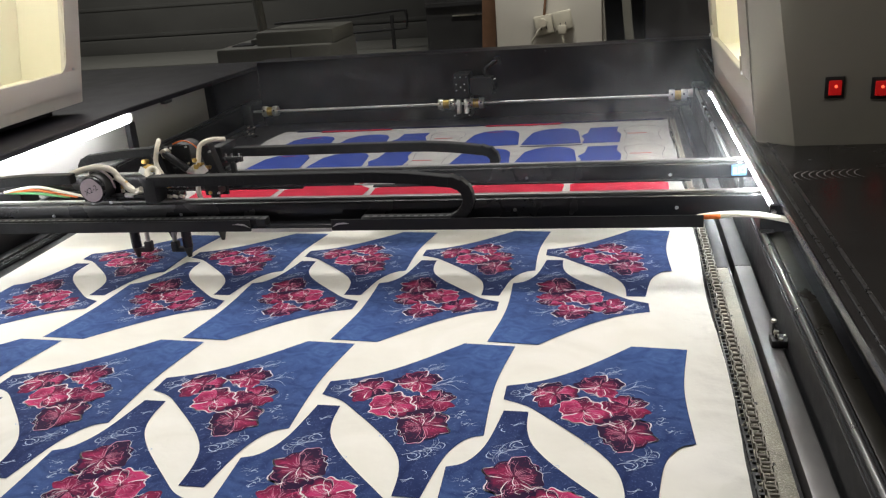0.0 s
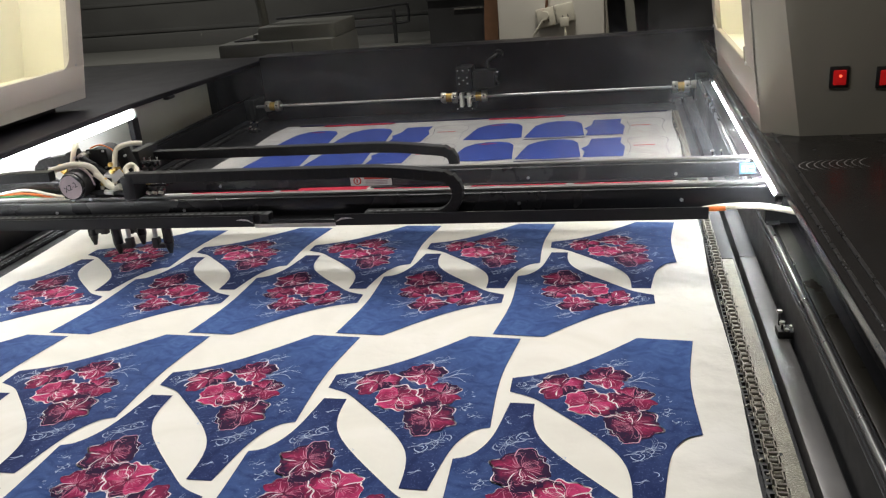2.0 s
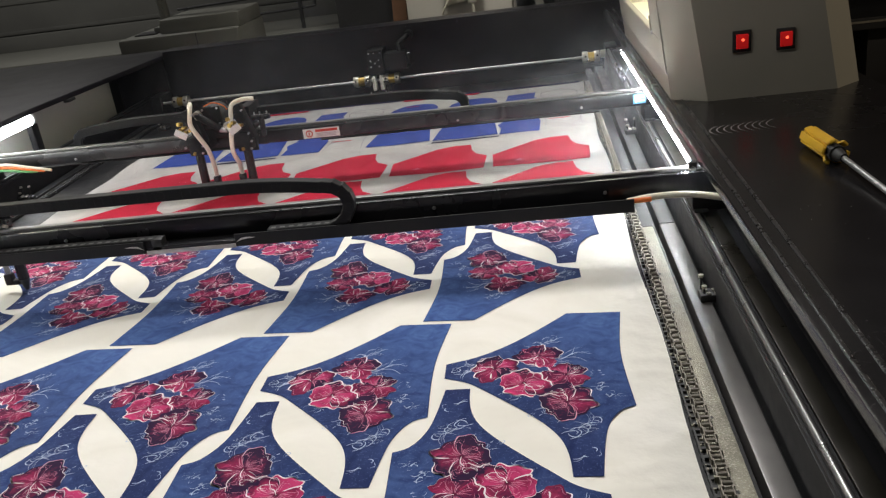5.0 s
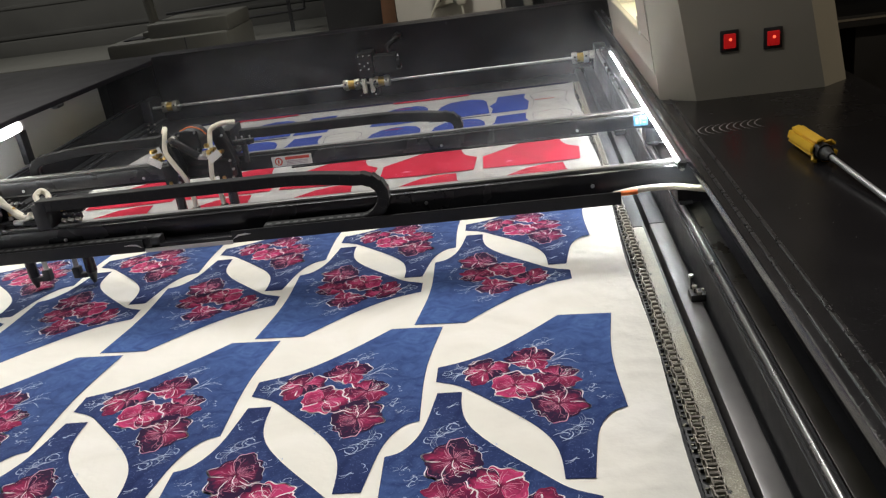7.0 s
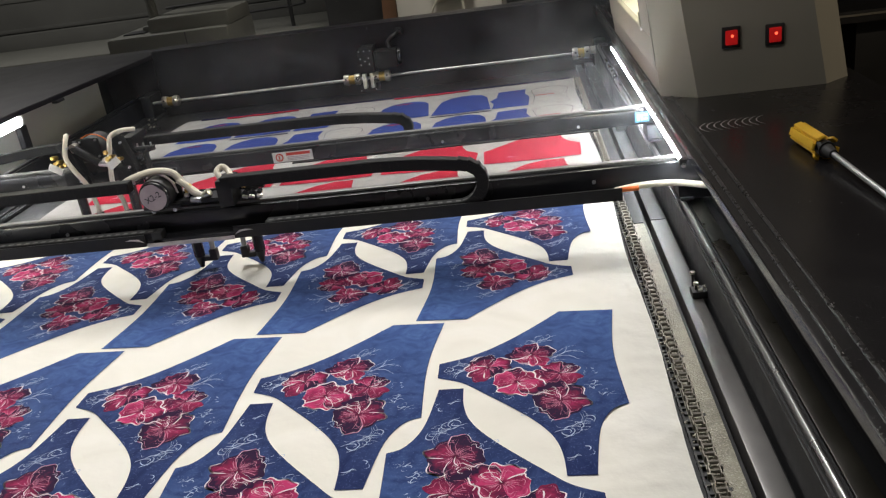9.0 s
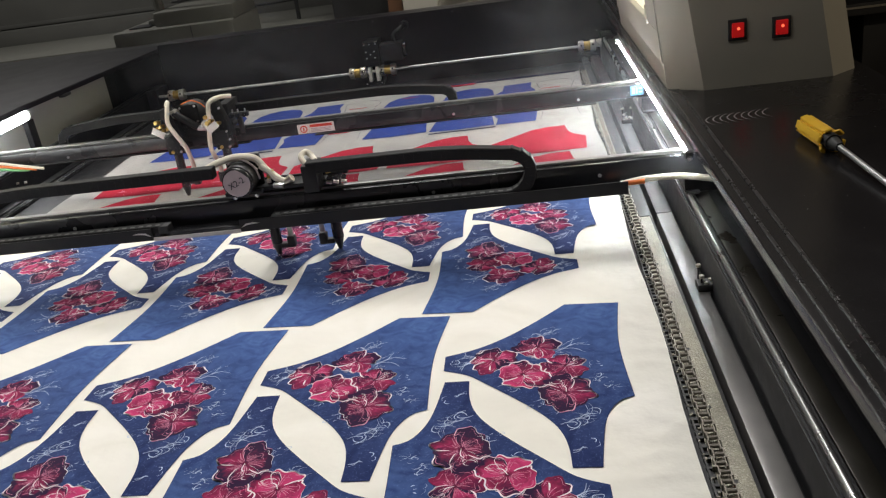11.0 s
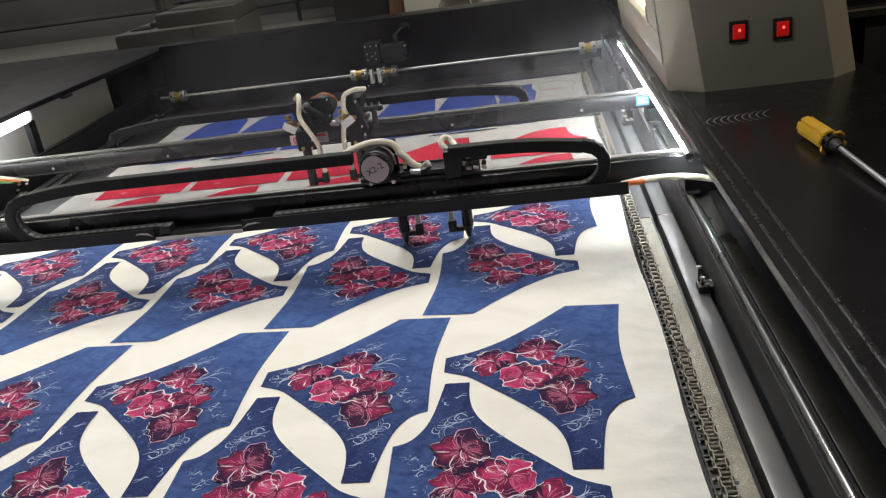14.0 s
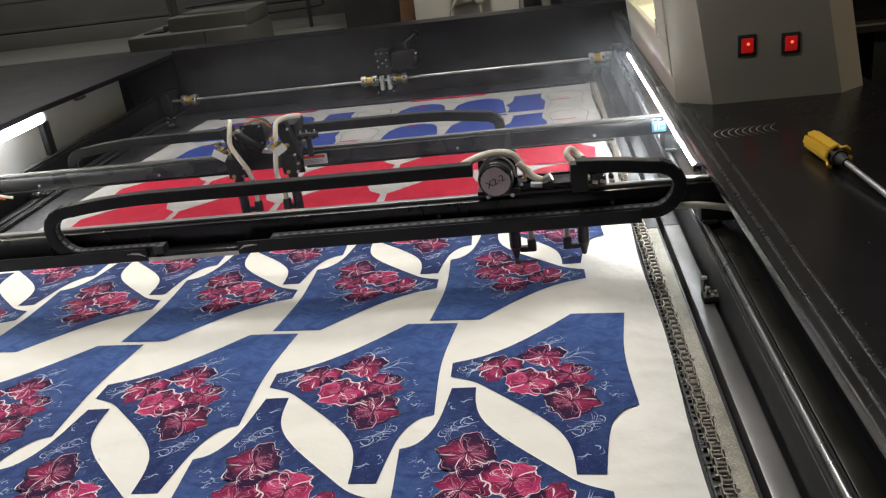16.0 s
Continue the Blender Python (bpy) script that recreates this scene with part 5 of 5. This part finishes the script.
# ---- things on the deck ----
def screwdriver():
    t = thing("screwdriver", "yellow and black screwdriver lying on the deck", "screwdriver")
    t.matrix_world = pose(1.0225, 1.440, DECK + 0.0165, 0, 0, -85.5)
    for k in range(6):
        m = Matrix.Rotation(k * math.pi / 3 + 0.26, 4, "X")
        part("rib", B(0.0, 0.088, -0.0062, 0.0062, 0.0088, 0.0160, 0.0012, m), M_YELLOW, t, "flat yellow rib of the grip")
    part("core", C((0.003, 0, 0), (0.106, 0, 0), 0.0126, seg=18), M_PLASTIC, t, "black core of the grip")
    part("end_cap", C((-0.002, 0, 0), (0.003, 0, 0), 0.0125, 0.0135, seg=18), M_YELLOW, t)
    for k in range(6):
        m = Matrix.Rotation(k * math.pi / 3 + 0.26, 4, "X") @ Matrix.Translation((0.088, 0, 0.0125)) @ Matrix.Rotation(radians(-32), 4, "Y")
        part("fin", B(0.0, 0.014, -0.0052, 0.0052, -0.0024, 0.0020, 0.0016, m), M_YELLOW, t, "flared yellow fin at the grip's end")
    part("ferrule", C((0.106, 0, 0), (0.128, 0, 0), 0.0100, 0.0065, seg=18), M_PLASTIC, t)
    part("blade", C((0.126, 0, 0), (0.39, 0, -0.0120), 0.0042, seg=14), M_STEEL, t, "bright steel blade")


screwdriver()


def scuffs():
    t = thing("scuff_marks", "pale curved scuff marks on the black deck", "scuff marks", (0, 0, DECK + 0.0005))
    for k in range(9):
        x = 0.897 + 0.0125 * k
        y = 1.575 + 0.0015 * k
        bm = stroke(bmesh.new(), [(x + 0.006, y - 0.028), (x - 0.002, y - 0.012), (x - 0.002, y + 0.006), (x + 0.008, y + 0.022), (x + 0.016, y + 0.028)], 0.0022, 0.0, 5)
        part("scuff", bm, M_SCRATCH, t)


scuffs()


def edge_wear():
    """Bare specks where the deck's two trims have been rubbed."""
    rnd = random.Random(21)
    bm = bmesh.new()
    for x in (0.865, 0.887):
        y = 0.6
        while y < 1.78:
            ln = rnd.uniform(0.0006, 0.004)
            w = rnd.uniform(0.0004, 0.0009)
            o = x + rnd.uniform(-0.0009, 0.0009)
            box(bm, o - w / 2, o + w / 2, y, y + ln, 0.003, 0.0033)
            y += ln + rnd.expovariate(1 / 0.016)
    for _ in range(34):
        x, y, w = rnd.uniform(0.89, 1.2), rnd.uniform(0.8, 1.75), rnd.uniform(0.0005, 0.0011)
        box(bm, x, x + w, y, y + w, 0.0, 0.0006)
    t = solid("deck_wear", bm, M_SCRATCH, "pale rubbed specks and lint on the black deck", "wear marks", kind="stuff")
    t.location = (0, 0, DECK + 0.0003)


edge_wear()


# ---- beyond the machine ----
def background():
    # white column with two sockets
    c = thing("column", "white painted column behind the machine", "column", (0, 0, 0))
    part("shaft", B(0.02, 0.515, 4.2, 4.7, 0, 3.0, 0.006), M_COLUMN, c)
    for x, z, tilt in ((0.248, 1.112, 9), (0.336, 1.127, 9)):
        s = thing("wall_socket", "white double wall socket on the column", "socket", (x, 4.2, z), "sockets")
        s.rotation_euler = (0, radians(-tilt), 0)
        part("box", B(-0.043, 0.043, -0.035, 0, -0.043, 0.043, 0.005), M_SOCKET, s)
        part("face", B(-0.038, 0.038, -0.038, -0.035, -0.038, 0.038, 0.002), M_SOCKET, s)
        for dx, dz in ((-0.012, -0.014), (0.012, -0.014)):
            part("slot", B(dx - 0.002, dx + 0.002, -0.0392, -0.0378, dz - 0.007, dz + 0.007), M_INK, s)
    p = thing("plug", "white plug in the wall socket", "plug", (0.245, 4.162, 1.125))
    part("body", C((0, 0, 0), (0, -0.035, 0), 0.019), M_SOCKET, p)
    part("cable", T([(0, -0.03, -0.01), (-0.03, -0.035, -0.05), (-0.06, -0.02, -0.12), (-0.065, 0.02, -0.3)], 0.0045), M_SOCKET, p)
    p = thing("plug", "white plug with a hanging cable", "plug", (0.335, 4.162, 1.10))
    part("body", B(-0.02, 0.02, -0.03, 0, -0.03, 0.01, 0.005), M_SOCKET, p)
    part("cable", T([(0, -0.02, -0.03), (0.004, -0.02, -0.10), (0.0, 0.0, -0.3)], 0.006), M_SOCKET, p)
    # cables above the sockets
    w = thing("wall_cable", "brown cable down the column to the sockets", "cable", (0, 0, 0))
    part("cable", T([(0.25, 4.19, 1.155), (0.255, 4.185, 1.2), (0.262, 4.19, 1.3), (0.26, 4.19, 1.6)], 0.006), M_WOOD, w)
    # dark rack
    r = thing("dark_rack", "dark grey open rack with a bright edge", "rack", (-0.18, 4.8, 0))
    part("body", B(-0.27, 0.14, 0, 0.5, 0, 2.0, 0.005), M_DARK, r)
    part("shelf_edge", B(-0.12, 0.04, -0.02, 0, 1.125, 1.131), M_ALU, r)
    part("shelf", B(-0.27, 0.14, -0.03, 0, 1.18, 1.20), M_DARK, r)
    for k in range(5):
        part("bolt", C((-0.2 + 0.05 * k, -0.012, 1.23), (-0.2 + 0.05 * k, 0, 1.23), 0.006, seg=8), M_ALU, r)
    # leaning timber
    b = thing("timber_post", "brown timber post leaning by the rack", "post", (-0.105, 4.45, 0))
    pb = B(-0.035, 0.035, -0.02, 0.02, 0, 2.1, 0.003)
    bmesh.ops.transform(pb, matrix=Euler((0, radians(3), 0)).to_matrix().to_4x4(), verts=pb.verts)
    part("post", pb, M_WOOD, b)
    # ladder
    l = thing("ladder", "grey aluminium step ladder", "ladder", (0.64, 4.55, 0))
    for x0, dx in ((-0.08, -3), (0.09, -5)):
        rl = B(-0.022, 0.022, -0.012, 0.012, 0, 1.9, 0.003)
        bmesh.ops.transform(rl, matrix=Matrix.Translation((x0, 0, 0)) @ Euler((0, radians(dx), 0)).to_matrix().to_4x4(), verts=rl.verts)
        part("rail", rl, M_COLUMN if x0 < 0 else M_BEIGE, l)
    for k in range(6):
        part("rung", B(-0.10 - 0.015 * k, 0.085 - 0.02 * k, -0.02, 0.02, 0.25 * k + 0.2, 0.25 * k + 0.225, 0.002), M_GREY_STEEL, l)
    # dark cabinets to the east of the column
    d = thing("dark_cabinet", "tall dark cabinet in shade", "cabinet", (1.05, 4.9, 0))
    part("body", B(-0.32, 0.12, 0, 0.5, 0, 2.0, 0.006), M_DARK, d)
    part("door_line", B(-0.102, -0.098, -0.003, 0, 0.05, 1.95), M_INK, d)
    d = thing("grey_cabinet", "grey sheet-metal cabinet in shade", "cabinet", (1.45, 4.9, 0))
    part("body", B(-0.25, 0.3, 0, 0.5, 0, 1.9, 0.006), M_BEIGE, d)
    part("handle", B(-0.2, -0.18, -0.02, 0, 1.0, 1.15, 0.003), M_DARK, d)
    # a second machine with a long casing
    e = thing("embroidery_machine", "beige industrial machine casing behind the cutter", "machine", (-1.15, 4.25, 0))
    part("casing", B(-0.31, 0.32, 0, 0.45, 0.35, 1.075, 0.02), M_BEIGE, e)
    part("step", B(-0.10, 0.32, 0.05, 0.42, 1.07, 1.145, 0.015), M_BEIGE, e)
    part("arm", T([(-0.115, 0.2, 1.07), (-0.12, 0.2, 1.22), (-0.145, 0.2, 1.5), (-0.155, 0.2, 1.8)], 0.026), M_BEIGE, e)
    part("arm_foot", B(-0.165, -0.105, 0.13, 0.28, 1.07, 1.105, 0.01), M_BEIGE, e)
    part("vent", B(-0.25, -0.14, 0.08, 0.2, 1.074, 1.082, 0.002), M_DARK, e)
    part("seam", B(0.10, 0.103, -0.002, 0.0, 1.0, 1.07), M_INK, e)
    for x in (-0.25, 0.25):
        part("leg", B(x - 0.04, x + 0.04, 0.05, 0.4, 0, 0.36, 0.004), M_DARK, e)
    h = thing("pipe_loop", "grey pipe bent round in a loop on the wall behind", "pipe", (0, 0, 0))
    part("pipe", T([(-1.5, 5.2, 1.112), (-1.0, 5.2, 1.127), (-0.695, 5.2, 1.146), (-0.66, 5.2, 1.13), (-0.66, 5.2, 1.06), (-0.695, 5.2, 1.04), (-1.0, 5.2, 1.03), (-1.5, 5.2, 1.02)], 0.008), M_DARK, h)
    for x in (-1.45, -0.75):
        part("stand", B(x - 0.01, x + 0.01, 5.19, 5.21, 0.92, 1.12, 0.002), M_DARK, h)
    k = thing("long_table", "long grey work table along the far wall", "table", (-1.9, 5.0, 0))
    part("top", B(-1.5, 1.7, 0, 0.8, 0.86, 0.92, 0.006), M_BEIGE, k)
    part("panel", B(-1.5, 1.7, 0.05, 0.1, 0.1, 0.86, 0.003), M_DARK, k)
    part("backboard", B(-1.5, 1.7, 0.75, 0.8, 0.92, 1.02, 0.003), M_ROOM, k)
    for x in (-1.45, 1.65):
        part("leg", B(x - 0.03, x + 0.03, 0.1, 0.7, 0, 0.86, 0.003), M_DARK, k)
    s = thing("far_wall_panel", "pale grey boarded partition behind the table", "partition", (-1.3, 5.9, 0))
    part("board", B(-3.0, 1.05, 0, 0.05, 0, 2.6, 0.004), M_ROOM, s)
    for z in (1.02, 1.22, 1.5):
        part("rail", B(-3.0, 1.05, -0.006, 0, z, z + 0.025, 0.002), M_ROOM, s)
    d = thing("low_cabinet", "low dark grey cabinet beside the cutter", "cabinet", (-1.75, 3.3, 0))
    part("body", B(-0.7, 0.58, -0.9, 0.9, 0.06, 0.98, 0.01), M_SIDE, d)
    part("top", B(-0.72, 0.60, -0.92, 0.92, 0.98, 1.01, 0.006), M_SIDE, d)
    part("plinth", B(-0.66, 0.54, -0.86, 0.86, 0.0, 0.06), M_DARK, d)
    # things east of the machine
    d = thing("dark_bench", "dark work bench with a bright edge", "bench", (2.7, 4.6, 0))
    part("top", B(-0.7, 1.2, 0, 0.7, 0.66, 0.72, 0.004), M_DARK, d)
    part("edge", B(-0.7, 1.2, -0.006, 0, 0.695, 0.705), M_ALU, d)
    part("cabinet", B(-0.4, 1.1, 0.1, 0.65, 0.12, 0.66, 0.004), M_DARK, d)
    for x in (-0.65, 1.15):
        part("leg", B(x - 0.03, x + 0.03, 0.05, 0.65, 0, 0.66, 0.003), M_DARK, d)


background()


# ---- what moves ----
FRONT_Y = [(0, 1.612), (0.5, 1.561), (1, 1.539), (1.5, 1.573), (2, 1.607), (2.5, 1.551), (3, 1.566), (3.5, 1.615), (4, 1.539), (4.5, 1.543), (5, 1.49), (5.2, 1.465), (5.7, 1.45), (6.5, 1.50), (7.3, 1.54), (7.5, 1.54), (8, 1.536), (8.5, 1.538), (9, 1.534), (9.2, 1.525), (10.2, 1.50), (11.3, 1.54), (11.5, 1.539), (12, 1.527), (12.5, 1.446), (13, 1.436), (13.5, 1.512), (14, 1.539), (14.5, 1.533), (15, 1.516), (15.5, 1.447), (16, 1.449)]
FRONT_X = [(0, -0.40), (0.5, -0.427), (1, -0.473), (1.5, -0.445), (2, -0.455), (2.5, -0.5345), (3, -0.59), (3.5, -0.606), (4, -0.604), (4.5, -0.57), (5, -0.52), (6.2, -0.45), (7.3, -0.333), (7.7, -0.2525), (8, -0.1875), (8.3, -0.1335), (8.6, -0.07), (9, -0.02), (9.2, 0.0), (10.2, 0.075), (11.3, 0.155), (11.5, 0.1925), (12, 0.26), (12.5, 0.28), (13, 0.314), (13.5, 0.329), (14, 0.384), (14.5, 0.485), (15, 0.541), (15.5, 0.554), (16, 0.588)]
REAR_Y = [(0, 1.838), (0.5, 1.882), (1, 1.881), (1.5, 1.824), (2, 1.781), (2.5, 1.823), (3, 1.881), (3.5, 1.944), (4, 2.001), (4.5, 2.062), (5, 2.114), (5.6, 2.13), (6.6, 1.97), (7.3, 1.885), (7.5, 1.883), (8, 1.878), (8.5, 1.878), (9, 1.908), (9.5, 1.96), (10.4, 2.06), (11.5, 2.107), (12, 2.113), (12.5, 2.12), (13, 2.119), (13.5, 2.067), (14, 2.008), (14.5, 1.957), (15, 1.887), (15.5, 1.88), (16, 1.878)]
REAR_X = [(0, -0.372), (0.5, -0.368), (1, -0.433), (1.5, -0.49), (2, -0.556), (2.5, -0.493), (3, -0.427), (3.5, -0.368), (4, -0.304), (4.5, -0.246), (5, -0.187), (6.2, -0.106), (7.5, -0.188), (8, -0.27), (8.5, -0.357), (9, -0.379), (10.2, -0.296), (11.5, -0.172), (12, -0.088), (12.5, -0.007), (13, 0.073), (13.5, 0.083), (14, 0.121), (14.5, 0.123), (15, 0.115), (15.5, 0.058), (16, -0.031)]


def glide(rows, t):
    """Monotone cubic between the rows."""
    n = len(rows)
    i = max(k for k in range(n - 1) if rows[k][0] <= t + 1e-9) if t < rows[-1][0] else n - 2

    def slope(k):
        if k in (0, n - 1):
            return 0.0
        a = (rows[k][1] - rows[k - 1][1]) / (rows[k][0] - rows[k - 1][0])
        b = (rows[k + 1][1] - rows[k][1]) / (rows[k + 1][0] - rows[k][0])
        return 0.0 if a * b <= 0 else 2 * a * b / (a + b)

    (t0, v0), (t1, v1) = rows[i], rows[i + 1]
    h = t1 - t0
    s = min(max((t - t0) / h, 0), 1)
    return v0 * (1 + 2 * s) * (1 - s) ** 2 + slope(i) * h * s * (1 - s) ** 2 + v1 * s * s * (3 - 2 * s) - slope(i + 1) * h * s * s * (1 - s)


def chain_pose(side, reach, y, start, top, head, s):
    """Where a link stands that lies s metres along the chain from the head."""
    r = (top - CHAIN_LOW) / 2
    bend = (side * head + abs(reach)) / 2 - r
    x0 = side * head + start
    run = bend - x0
    if s < run:
        k = max(0, 1 - (run - s) / 0.16)
        return pose(side * (x0 + s), y, top - 0.012 * k ** 2, 0, side * 8.6 * k, 0)
    a = (s - run) / r
    if a < math.pi:
        return pose(side * (bend + r * math.sin(a)), y, top - r + (r - 0.012 * (1 + math.cos(a)) / 2) * math.cos(a), 0, side * math.degrees(a), 0)
    return pose(side * (bend - (s - run - math.pi * r)), y, CHAIN_LOW, 0, side * 180, 0)


def motions():
    steps = [round(0.1 * k, 1) for k in range(161)]
    for o, x, y, z, turn, seed in SMOKE:
        walk(o, [(t, pose(x - 0.09 * math.sin(0.55 * t + seed), y + 0.05 * math.sin(0.4 * t + 2 * seed), z + 0.035 * math.sin(0.7 * t + 3 * seed), 4 * math.sin(0.6 * t + seed), 0, turn + 8 * math.sin(0.5 * t + seed))) for t in steps[::5]])
    for g, h, gy, hx in ((GANTRY_FRONT, HEAD_FRONT, FRONT_Y, FRONT_X), (GANTRY_REAR, HEAD_REAR, REAR_Y, REAR_X)):
        walk(g, [(t, pose(0, glide(gy, t), 0)) for t in steps])
        walk(h, [(t, pose(glide(hx, t), 0, 0)) for t in steps])
        for owner, side, reach, y, start, top, links in CHAINS:
            if owner is g:
                for o, s in links:
                    walk(o, [(t, chain_pose(side, reach, y, start, top, glide(hx, t), s)) for t in steps[::2]])


motions()
